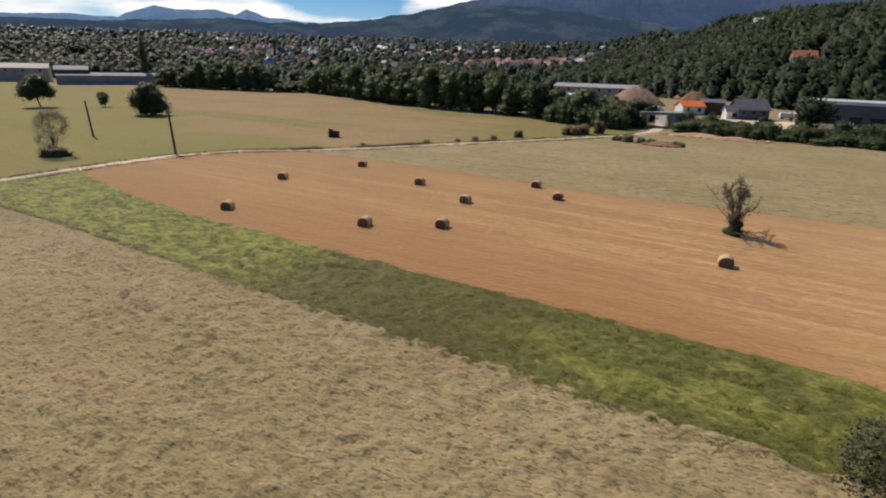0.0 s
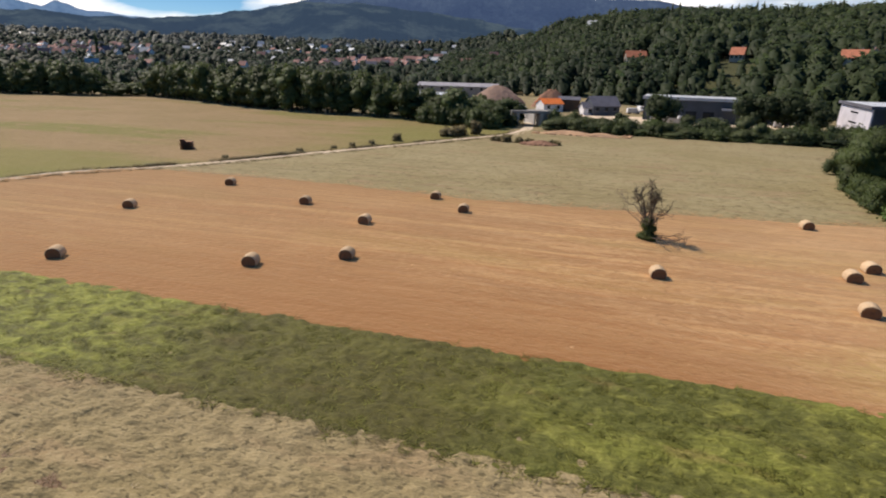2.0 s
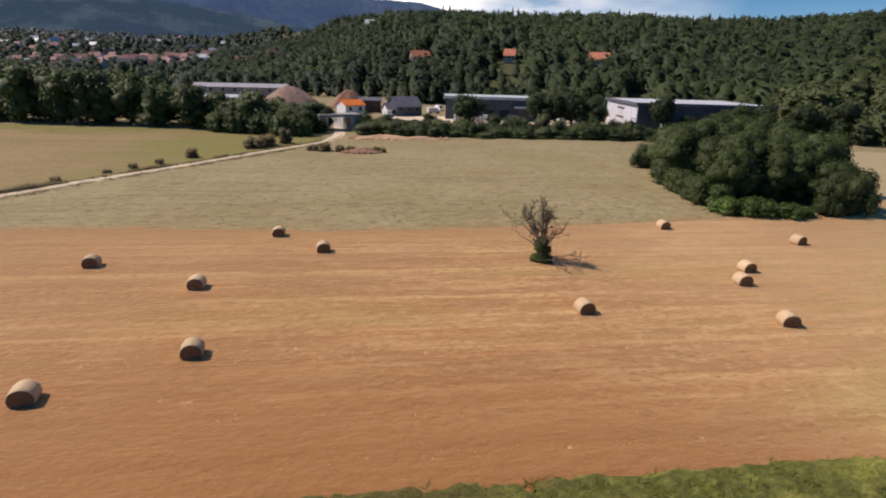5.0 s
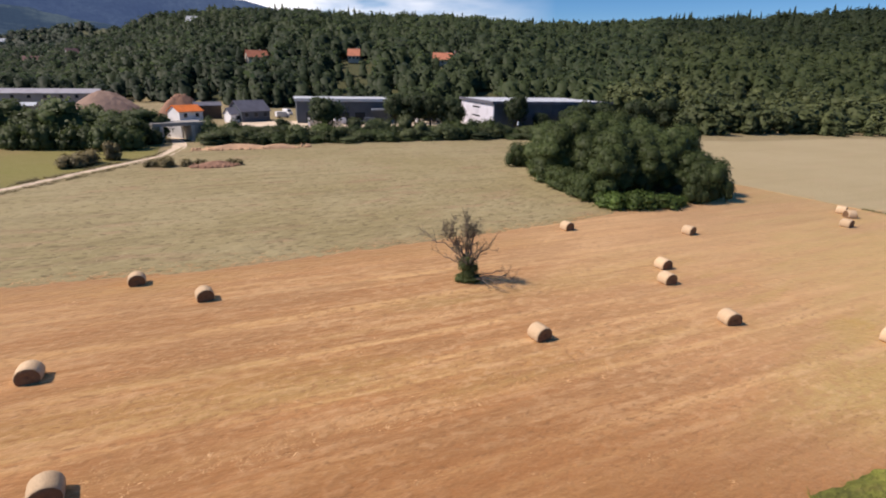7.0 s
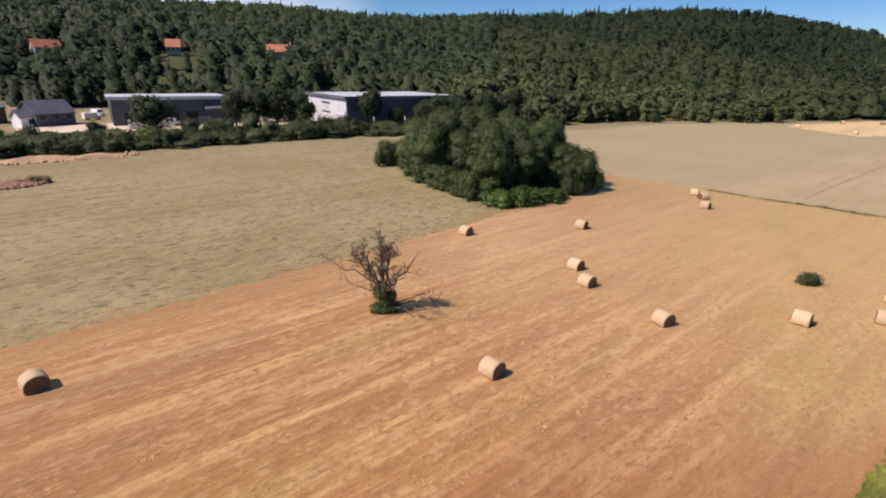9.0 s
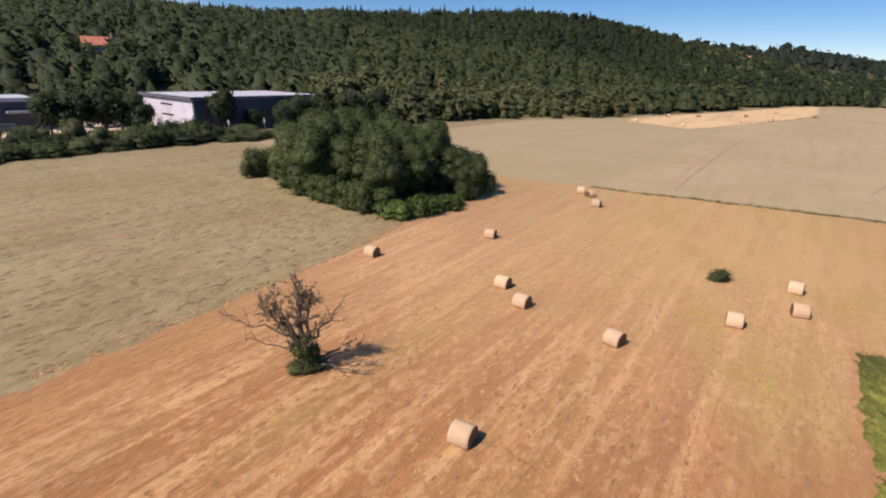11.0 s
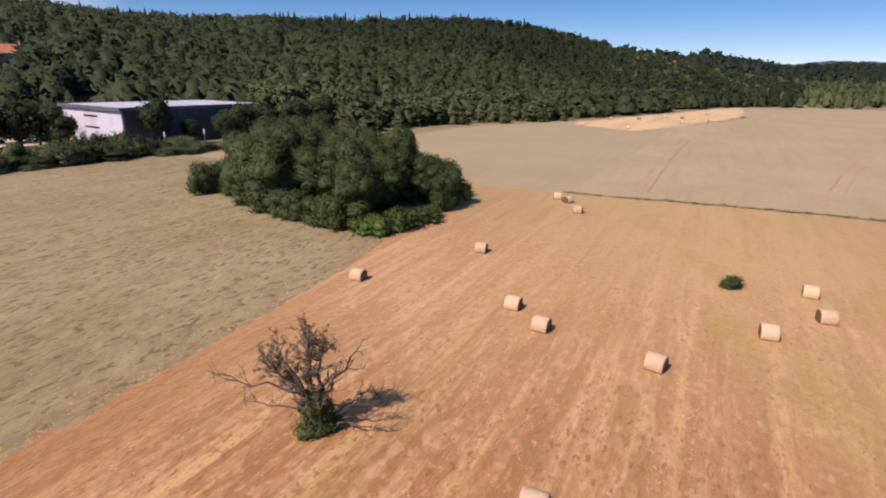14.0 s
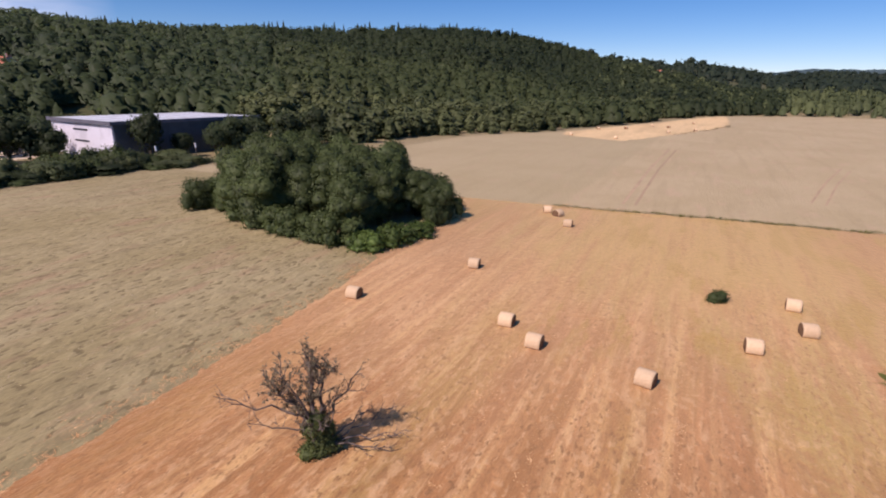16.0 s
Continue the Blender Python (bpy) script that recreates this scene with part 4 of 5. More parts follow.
# lone trees of the olive meadow
plant(tree("meadow_tree", 140, 9.6, 14.0, 2600, 0.7, M_COPSE, "dark leafy tree leaning in the olive meadow", bottom=0.28, lean=-0.06), [(-203, 88.5, 30, 0.8, 0.9)])
plant(tree("round_tree", 141, 9.2, 14.0, 3000, 0.7, M_COPSE, "round dark green tree in the olive meadow", bottom=0.1, count=14), [(-156, 97, 0, 0.8, 0.88)])
plant(tree("small_meadow_tree", 142, 4.6, 4.6, 1300, 0.4, M_COPSE, "small dark bushy tree in the olive meadow", bottom=0.12, count=9), [(-192.5, 103.5, 0)])
plant(tree("thin_tree", 143, 7.4, 6.6, 13000, 0.14, M_GREY, "thin grey-brown half-bare tree by the track", bottom=0.2, core=0, trunk_r=0.11), [(-104.5, 46.2, 0)])
plant(bush("foot_shrub", 144, 1.4, 4.0, 900, 0.25, M_VERGE, "dry shrub round the foot of the thin tree"), [(-104.0, 46.0, 0, 1.3, 1.1)])
plant(bush("track_bush", 145, 2.4, 3.4, 1100, 0.3, M_VERGE, "dull brownish bush beside the farm track"),
      [(-49.8, 124.0, 0, 0.9, 0.75), (-41.5, 137.5, 90, 1.7, 0.95), (-38.6, 140.6, 10, 1.7, 1.1), (-36.0, 143.6, 200, 1.2, 1.5), (-56.0, 112.5, 30, 0.6, 0.35), (-58.5, 108, 99, 0.5, 0.25), (-53.4, 117, 45, 0.6, 0.4), (-62.5, 101.5, 45, 0.6, 0.28), (-70.5, 89.0, 45, 0.5, 0.22),
       (-25.5, 133, 0, 1.1, 0.75), (-28.5, 134, 70, 1.0, 0.5), (-23.0, 131.8, 160, 0.8, 0.6), (-13.6, 131.4, 20, 0.7, 0.4), (-15.0, 132.4, 70, 0.9, 0.45), (-20.5, 132.6, 70, 0.9, 0.5)])


# ---- woods ----
def jittered(r0, r1, a0, a1, step, rng):
    """Points over a ring sector, about step apart."""
    n = int(0.5 * math.radians(a1 - a0) * (r1 ** 2 - r0 ** 2) / step ** 2)
    q = np.sqrt(rng.uniform(r0 ** 2, r1 ** 2, n))
    a = np.radians(rng.uniform(a0, a1, n))
    return HUB[0] + q * np.sin(a), HUB[1] + q * np.cos(a), q, np.degrees(a)


def conifer(rng, tiers=7, sides=9):
    v, t = [], []
    for k in range(tiers):
        z0, z1 = 0.12 + 0.8 * k / tiers, 0.12 + 0.8 * k / tiers + 0.26
        rr = 0.20 * (1 - k / tiers) + 0.035
        o = len(v)
        for j in range(sides):
            a = 2 * math.pi * (j + rng.uniform(-0.3, 0.3)) / sides
            q = rr * rng.uniform(0.6, 1.15)
            v.append((q * math.cos(a), q * math.sin(a), z0 - 0.03 * rng.uniform(0, 1)))
        v.append((0, 0, min(z1, 1.0)))
        t += [(o + j, o + (j + 1) % sides, o + sides) for j in range(sides)]
    v = np.array(v)
    return v, np.array(t), unit(np.column_stack([v[:, 0], v[:, 1], np.full(len(v), 0.14)]))


def broadleaf(rng, n, size, bottom=-0.06, count=7, w=0.62):
    return crown_of(rng, tree_lobes(rng, 1.0, w, bottom, count), n, size, 0.80, ICO1, 0.45, sky=0.9, soft=0.78)


def simple_leafy(rng, n, size, w=0.56):
    """A low-detail upright crown: an uneven core and leaf clumps."""
    lobes = []
    for k in range(5):
        a, q = rng.uniform(0, 6.28), rng.uniform(0.4, 1.0)
        lobes.append((w * 0.24 * q * math.cos(a), w * 0.24 * q * math.sin(a), 0.34 + 0.12 * k + rng.uniform(-0.05, 0.05), w * rng.uniform(0.2, 0.3), w * rng.uniform(0.2, 0.3), rng.uniform(0.14, 0.2)))
    lobes += [(0.03, 0, 0.34, w * 0.46, w * 0.46, 0.40), (0, 0.02, 0.62, w * 0.36, w * 0.36, 0.34)]
    return crown_of(rng, lobes, n, size, 0.86, ICO1, 0.4, cores=2, sky=1.0, soft=0.85)


rng = np.random.RandomState(5)
fine_v = [broadleaf(rng, 240, 0.10, w=0.5) for _ in range(5)]
mid_v = [simple_leafy(rng, 44, 0.17, w_) for w_ in (0.46, 0.52, 0.58, 0.62, 0.5, 0.66)] + [conifer(rng) for _ in range(3)]
far_v = [simple_leafy(rng, 12, 0.26, 0.66) for _ in range(4)] + [conifer(rng, 4, 6) for _ in range(2)]

CLEAR = []   # house plots on the slope: x, y, radius


def wood(name, variants, spots, heights, wide, pick, tone, mat, label, rng):
    x, y = spots
    keep = np.ones(len(x), bool)
    for cx, cy, cr in CLEAR:
        keep &= np.hypot(x - cx, y - cy) > cr
    x, y = x[keep], y[keep]
    n = len(x)
    h = heights(x, y, n) if callable(heights) else rng.uniform(*heights, n)
    p = np.column_stack([x, y, land(x, y) - 0.3, rng.uniform(0, 6.28, n), h * rng.uniform(*wide, n), h, np.clip(tone(x, y, n), 0, 1), pick(x, y, n)])
    return tagged(new(name, scatter(variants, p, name, mat, rng)), label, "wood", "", "stuff")


def from_az(a, r):
    return HUB[0] + r * math.sin(math.radians(a)), HUB[1] + r * math.cos(math.radians(a))


# ---- buildings ----
M_WHITE = plain_mat("white_metal_cladding", (0.82, 0.82, 0.85), 0.5, 2.0, 0.08, bump=0.005)
M_LILAC = plain_mat("pale_lilac_cladding", (0.68, 0.67, 0.76), 0.5, 2.0, 0.08, bump=0.005)
M_SLATE = plain_mat("blue_grey_cladding", (0.085, 0.100, 0.125), 0.6, 2.0, 0.15, bump=0.005)
M_SHEET = plain_mat("pale_grey_roof_sheet", (0.50, 0.53, 0.58), 0.5, 1.5, 0.12, bump=0.01)
M_DARKROOF = plain_mat("dark_slate_roof", (0.14, 0.14, 0.175), 0.7, 3.0, 0.2, bump=0.02)
M_RED = plain_mat("red_roof_tiles", (0.36, 0.190, 0.165), 0.8, 3.0, 0.25, bump=0.03)
M_TILE = plain_mat("orange_red_roof_tiles", (0.50, 0.19, 0.115), 0.8, 3.0, 0.25, bump=0.03)
M_ORANGE = plain_mat("bright_orange_roof", (0.75, 0.19, 0.045), 0.7, 3.0, 0.15, bump=0.02)
M_DIM = plain_mat("dull_grey_cladding", (0.31, 0.30, 0.335), 0.8, 2.0, 0.2, bump=0.01)
M_PLASTER = plain_mat("pale_plaster", (0.48, 0.44, 0.38), 0.85, 2.0, 0.12, bump=0.01)
M_BROWN = plain_mat("brown_boards", (0.16, 0.10, 0.065), 0.85, 3.0, 0.3, bump=0.02)
M_CONCRETE = plain_mat("grey_concrete", (0.34, 0.32, 0.30), 0.85, 2.0, 0.2, bump=0.02)
M_GLASS = plain_mat("dark_window_glass", (0.03, 0.035, 0.04), 0.1, 2.0, 0.1, bump=0.0)
M_RUBBLE = plain_mat("reddish_rubble", (0.36, 0.20, 0.135), 0.95, 1.6, 0.4, bump=0.3)
M_CHIP = plain_mat("spoil_heap_gravel", (0.32, 0.215, 0.17), 0.95, 0.5, 0.3, bump=0.6)


def gable(w, d, h, top, over=0.4, thick=0.18):
    """Two roof slabs over a ridge along x, resting on the walls."""
    bm = bmesh.new()
    for s in (-1, 1):
        run, rise = d / 2 + over, top - h
        slope = rise / (d / 2)
        y1, z1 = s * run, h - over * slope
        x0, x1 = -w / 2 - over, w / 2 + over
        lo = [bm.verts.new(p) for p in ((x0, 0, top), (x1, 0, top), (x1, y1, z1), (x0, y1, z1))]
        up = [bm.verts.new((v.co.x, v.co.y, v.co.z + thick)) for v in lo]
        bm.faces.new(lo), bm.faces.new(up)
        for i in range(4):
            bm.faces.new((lo[i], lo[(i + 1) % 4], up[(i + 1) % 4], up[i]))
    return bm


def gable_walls(w, d, h, top):
    bm = bmesh.new()
    pts = [(-d / 2, -0.5), (d / 2, -0.5), (d / 2, h), (0, top - 0.02), (-d / 2, h)]
    a = [bm.verts.new((-w / 2, y, z)) for y, z in pts]
    b = [bm.verts.new((w / 2, y, z)) for y, z in pts]
    bm.faces.new(a), bm.faces.new(b[::-1])
    for i in range(5):
        bm.faces.new((a[i], a[(i + 1) % 5], b[(i + 1) % 5], b[i]))
    return bm


def house(x, y, yaw, w, d, h, top, wall, roof, label, windows=0, chimney=True, group="", name="house"):
    e = thing(name, pose(x, y, float(land(x, y)), 0, 0, yaw), label, "house", group)
    part("wall", gable_walls(w, d, h, top), wall, e)
    r = part("roof", gable(w, d, h, top), roof, e)
    if chimney:
        part("chimney", boxed(w * 0.2, w * 0.2 + 0.7, 0.6, 1.3, (h + top) / 2, top + 0.9), wall, r)
    for i in range(windows):
        u = -w / 2 + w * (i + 0.5) / windows
        for sd in (-1, 1):
            win = part("window", boxed(u - 0.6, u + 0.6, sd * (d / 2 + 0.03) - 0.05, sd * (d / 2 + 0.03) + 0.05, h - 1.9, h - 0.6), M_GLASS, e, "dark window pane")
            part("sill", boxed(u - 0.75, u + 0.75, sd * (d / 2 + 0.08) - 0.1, sd * (d / 2 + 0.08) + 0.1, h - 2.02, h - 1.9), M_CONCRETE, win)
    return e


# white and blue-grey warehouse, its long dark side to the fields
e = thing("warehouse", pose(87.7, 186.7, float(land(87, 187)), 0, 0, -8), "large flat-roofed warehouse with white end and dark blue-grey side", "warehouse")
part("end_wall", boxed(-21.5, -21.2, -16.0, 16.0, -0.5, 8.6), M_LILAC, e, "pale lilac-white clad end wall")
part("side_wall", boxed(-21.2, 19.2, -16.3, -16.0, -0.5, 8.6), M_SLATE, e, "dark blue-grey clad side wall")
part("rear_wall", boxed(-21.2, 19.2, 16.0, 16.3, -0.5, 8.6), M_SLATE, e)
part("far_end_wall", boxed(19.2, 19.5, -16.0, 16.0, -0.5, 8.6), M_SLATE, e)
rf = part("roof", boxed(-22.0, 20.0, -16.8, 16.8, 8.6, 8.95), M_SHEET, e, "pale grey metal roof")
part("parapet", boxed(-22.2, -22.0, -17.0, 17.0, 8.3, 9.15), M_DARKROOF, rf, "dark eaves band")
part("parapet", boxed(-22.0, 20.2, -17.0, -16.8, 8.3, 9.15), M_DARKROOF, rf, "dark eaves band")
for i, z in enumerate((6.4, 3.6)):
    for k in range(3):
        part("window_band", boxed(-21.62, -21.5, 0.5 - 3.4 * k + 2.5 * (k > 1), 3.6 - 3.4 * k + 2.5 * (k > 1), z, z + 0.38), M_GLASS, e, "dark window band")
for i in range(13):
    part("cladding_rib", boxed(-20.3 + 3.1 * i, -20.1 + 3.1 * i, -16.36, -16.3, -0.4, 8.2), M_SLATE, e)
for i in range(9):
    part("roof_seam", boxed(-18.0 + 4.5 * i, -17.9 + 4.5 * i, -16.6, 16.6, 8.95, 9.02), M_DIM, rf)

# long dark hall with pale eaves, and a lower one beside it
e = thing("workshop_hall", pose(28, 221, float(land(28, 221)), 0, 0, -8), "long dark blue-grey workshop hall with pale eaves", "hall")
part("wall", boxed(-16, 16, -10, 10, -0.5, 7.6), M_SLATE, e)
rf = part("roof", boxed(-16.6, 16.6, -10.6, 10.6, 7.6, 8.0), M_SHEET, e, "pale flat roof")
part("fascia", boxed(-16.7, 16.7, -10.75, -10.6, 7.2, 8.15), M_SHEET, rf, "pale eaves band")
part("porch", boxed(9, 15.5, -12.4, -10, 4.4, 5.0), M_SHEET, e, "pale entrance canopy")
for i in range(4):
    part("gate", boxed(-13 + 5.5 * i, -9.6 + 5.5 * i, -10.08, -10, -0.3, 3.6), M_GLASS, e, "dark roller gate")
e = thing("low_hall", pose(57, 226, float(land(57, 226))), "low dark hall behind trees", "hall")
part("wall", boxed(-10, 10, -9, 9, -0.5, 6.6), M_SLATE, e)
part("roof", boxed(-10.6, 10.6, -9.6, 9.6, 6.6, 7.0), M_SHEET, e, "pale flat roof")

house(-3.5, 226, 24, 10.5, 9, 3.6, 6.8, M_SLATE, M_DARKROOF, "blue-grey house with dark gable roof", 3, False)
house(-8.6, 223.0, 24, 5, 4.5, 2.8, 4.6, M_WHITE, M_DARKROOF, "white annexe with dark gable roof", 1, False, name="annexe")
house(-23.8, 233, 32, 8.6, 7, 3.2, 5.0, M_WHITE, M_ORANGE, "shed with bright orange roof and white wall", 2, False, name="shed")
house(-16.5, 240, 4, 8.5, 7, 4.6, 5.6, M_BROWN, M_DARKROOF, "brown board shed with grey roof", 0, False, name="shed")
house(-80, 306, 4, 44, 12, 6.0, 7.6, M_CONCRETE, M_DIM, "long low grey building behind trees", 8, False, name="long_building")
house(-334, 190, 62, 60, 14, 5.0, 6.4, M_DIM, M_DIM, "long grey industrial building behind the meadow", 0, False, name="long_building")
house(-348, 172, 62, 16, 12, 8.0, 10.0, M_BROWN, M_DIM, "brown gabled barn with grey roof", 0, False, name="barn")
house(-400, 166, 60, 34, 16, 8.0, 10.5, M_PLASTER, M_SLATE, "pale warehouse with blue-grey roof", 4, False, name="storehouse")
house(-395, 138, 60, 20, 12, 6.0, 7.0, M_WHITE, M_SLATE, "white low building with blue roof", 2, False, name="storehouse")
house(-80, 262, 2, 16, 8, 3.5, 4.4, M_PLASTER, M_SHEET, "pale low glasshouse-like building among trees", 4, False, name="outbuilding")


def heap(x, y, r, h, mat, label, seed, squash=1.0):
    rng = np.random.RandomState(seed)
    rr = np.linspace(0, 1, 14)
    a = np.arange(40) * 2 * np.pi / 40
    amp = 1 + 0.12 * noise1(np.arange(40), seed, 4.0)
    z = h * (1 - rr[:, None] ** 1.7) * (1 + 0.22 * noise1(np.arange(40) * 1.0, seed + 40, 5.0)[None] * np.sin(math.pi * rr[:, None])) * (1 + 0.03 * rng.normal(size=(14, 40)) * (rr[:, None] > 0.05)) - 0.3 * rr[:, None]
    V = np.stack([x + rr[:, None] * r * amp * np.cos(a), y + rr[:, None] * r * squash * amp * np.sin(a), float(land(x, y)) + z], 2).reshape(-1, 3)
    i, j = np.meshgrid(np.arange(13), np.arange(40), indexing="ij")
    Q = np.column_stack([(i * 40 + j).ravel(), (i * 40 + (j + 1) % 40).ravel(), ((i + 1) * 40 + (j + 1) % 40).ravel(), ((i + 1) * 40 + j).ravel()])
    return tagged(new("earth_mound", mesh_of("earth_mound", V, Q, mat, None, True)), label, "heap")


heap(-52, 272, 14, 8.0, M_CHIP, "large pinkish gravel heap behind the trees", 3)
heap(-26, 262, 8.5, 7.4, M_RUBBLE, "reddish earth heap behind the sheds", 4)
heap(-18.0, 130.8, 5.0, 1.0, M_RUBBLE, "low heap of tan earth and rubble by the track", 5, 0.5)
heap(-13, 154, 9, 1.1, M_EARTH, "tan rubble bank along the hedge", 6, 0.25)
heap(-4, 152.5, 6, 1.0, M_EARTH, "tan rubble bank along the hedge", 7, 0.25)

# underpass where the track leaves the fields
e = thing("underpass", pose(-25.8, 173, float(land(-26, 173)), 0, 0, 20), "small concrete railway underpass with pale wing walls", "underpass")
part("deck", boxed(-5.5, 7, -3, 3, 3.7, 4.5, 0.05), M_CONCRETE, e)
part("wing_wall", boxed(-4.0, -3.2, -3.4, 3, -0.3, 3.7), M_PLASTER, e, "pale wing wall")
part("wing_wall", boxed(3.2, 4.0, -3.4, 3, -0.3, 3.7), M_PLASTER, e, "pale wing wall")
part("abutment", boxed(-5.5, -4.0, -2.6, 3, -0.3, 3.7), M_CONCRETE, e)
b = boxed(-0.15, 0.15, -2.6, 2.6, -0.3, 3.3)
b.transform(pose(1.9, 5.0, 0, 0, 0, 24))
part("wing_wall", b, M_WHITE, e, "white wing wall beyond the opening")
part("abutment", boxed(4.0, 7, -2.6, 3, -0.3, 3.7), M_CONCRETE, e)

# parked vehicles and yard walls
def van(x, y, yaw, col, label):
    e = thing("van", pose(x, y, float(land(x, y)), 0, 0, yaw), label, "van", "parked vehicles in the yard")
    bm = boxed(-2.5, 1.4, -0.95, 0.95, 0.4, 2.3, 0.12)
    box(bm, 1.3, 2.5, -0.95, 0.95, 0.4, 1.3, 0.12)
    part("body", bm, col, e)
    part("windscreen", boxed(1.38, 1.5, -0.8, 0.8, 1.35, 2.1), M_GLASS, e)
    for wx in (-1.6, 1.6):
        for wy in (-0.9, 0.9):
            b = bmesh.new()
            bmesh.ops.create_cone(b, cap_ends=True, segments=14, radius1=0.36, radius2=0.36, depth=0.24, matrix=pose(wx, wy, 0.36, 90))
            part("wheel", b, M_GLASS, e, "dark tyre")


for x, y, yaw, m, l in ((9, 236, 15, M_WHITE, "white van parked in the yard"), (13, 250, -70, M_WHITE, "white van parked by the hedge"), (24, 206, 5, M_WHITE, "white van in front of the hall"),
                        (33, 205, 170, M_SLATE, "dark van in front of the hall"), (52, 206, 90, M_WHITE, "white van beside the trees"),
                        (60, 207, 30, M_SLATE, "dark van beside the trees"), (-36, 236, 20, M_WHITE, "white van by the orange shed")):
    van(x, y, yaw, m, l)
e = thing("yard_wall", pose(14, 203, float(land(14, 203)), 0, 0, -20), "low pale yard wall with a white gate post", "wall")
part("wall", boxed(-1, 9, -0.2, 0.2, -0.2, 1.9), M_PLASTER, e)
part("post", boxed(-1.6, -1.0, -0.3, 0.3, -0.2, 2.6), M_WHITE, e)
for x, y in ((65.5, 161.1), (74.9, 159.1)):
    e = thing("marker_post", pose(x, y, float(land(x, y))), "white railway marker post in the hedge", "post", "marker posts by the railway")
    part("shaft", boxed(-0.09, 0.09, -0.09, 0.09, -0.3, 3.0, 0.02), M_POLE, e, "dark weathered shaft")
    part("board", boxed(-0.18, 0.18, -0.12, 0.12, 3.0, 4.15, 0.03), M_WHITE, e, "white marker board")
xs = np.arange(-12, 68, 2.0)
sheet("yard", xs, np.full(len(xs), 196.0), np.full(len(xs), 222.0), 8, M_TRACK, 0.06, 0.4, "pale gravel yard in front of the halls", "yard")
xs = np.arange(18, 48, 2.0)
sheet("yard_lawn", xs, np.full(len(xs), 190.0), np.full(len(xs), 196.5), 6, M_GRASS, 0.08, 0.3, "strip of lawn before the yard", "lawn")

# houses on the wooded slope
for x, y, w, yaw, l in ((16, 381, 12, 10, "red-roofed house in the wooded slope"), (66.5, 345, 6.5, -20, "small red-roofed house in the wooded slope"), (116.5, 331, 11, -25, "large house with orange-red roof on the slope"), (124.5, 329, 7, 65, "wing of the orange-red roofed house"),
                        (628, 98, 9, 40, "small pale house with orange roof on the far hill"), (-139, 590, 15, 8, "pale house with pinkish red roof at the town's edge"), (-113, 598, 9, 30, "pale gabled house with red roof above the town"), (-274, 673, 16, 12, "long red-roofed house at the town's edge"), (-15.5, 600, 9, -20, "pale house high on the wooded slope")):
    house(x, y, yaw, w, 7.5 if y < 400 else 9, 3.6, 7.2 if y < 400 else 9.0, M_PLASTER, M_SHEET if "high on" in l else (M_RED if y > 500 else M_TILE), l, 3)
    dx, dy = HUB[0] - x, HUB[1] - y
    q = math.hypot(dx, dy)
    CLEAR.append((x, y, 9.5))
    CLEAR.append((x + dx / q * 11, y + dy / q * 11, 11))
    CLEAR.append((x + dx / q * 22, y + dy / q * 22, 9))
CLEAR += [(28, 221, 26), (88, 187, 28), (57, 226, 14), (76, 189, 24), (101, 184, 24), (-6, 226, 14), (-24, 233, 15), (-52, 272, 16), (-26, 262, 10), (12, 240, 16), (-80, 306, 20), (-62, 306, 14)]

# the town
rng = np.random.RandomState(12)
# quarters: azimuths, distances, houses, share of light roofs, closeness
QUARTERS = ((-56, -44, 790, 940, 62, 0.12, 15), (-31, -16, 615, 725, 44, 0.10, 17), (-41, -25, 840, 1090, 36, 0.75, 22), (-62, -12, 580, 1120, 30, 0.5, 24))
spots = []
for a0, a1, r0, r1, count, pale_share, gap in QUARTERS:
    placed = 0
    for _ in range(3000):
        x, y = from_az(rng.uniform(a0, a1), rng.uniform(r0, r1))
        if all(math.hypot(x - p[0], y - p[1]) > gap for p in spots):
            spots.append((x, y, pale_share))
            placed += 1
        if placed >= count:
            break
for x, y, pale_share in spots:
    w, d = rng.uniform(8, 13.5), rng.uniform(6.5, 8.5)
    pale = rng.uniform() < pale_share
    house(x, y, rng.uniform(-50, 50), w, d, rng.uniform(3.6, 6.2), rng.uniform(7.2, 10), M_PLASTER if rng.uniform() < 0.5 else M_WHITE, M_SHEET if pale else (M_RED if rng.uniform() < 0.8 else M_DARKROOF),
          "pale town house with light roof" if pale else "pale town house with red tiled roof", 0, True, "houses of the town", "town_house")
    CLEAR.append((x, y, 6.5))
    dx, dy = HUB[0] - x, HUB[1] - y
    q = math.hypot(dx, dy)
    CLEAR.append((x + dx / q * 9, y + dy / q * 9, 5.0))

# ---- woods: hedge, tree line, slope ----
rng = np.random.RandomState(21)
hedge = [bush("hedge_bush", 150 + i, 4.6, 6.0, 1100, 0.5, (M_LEAF, M_EDGE, M_COPSE)[i], "dull green bush of the field hedge") for i in range(3)]
for o in hedge:
    o["group"] = "bushes of the field hedge"
sp = [[], [], []]
for x in np.arange(-17, 74, 2.6):
    yy = np.interp(x, (-20, 20, 56, 70), (162, 159, 156, 150))
    for row in range(3):
        sp[rng.randint(3)].append((x + rng.uniform(-1, 1), yy + row * 5 + rng.uniform(-2, 2) + 1.5, rng.uniform(0, 360), rng.uniform(0.6, 1.5), rng.uniform(0.25, 0.85 + 0.2 * row) * float(np.interp(x, (58, 64), (1, 0.5)))))
sp[0] += [(-33.5, 170, 10, 0.8, 0.7), (-17.5, 170.5, 80, 0.8, 0.75), (-15.5, 168, 200, 0.9, 0.7), (-37.5, 173, 140, 1.0, 0.9)]
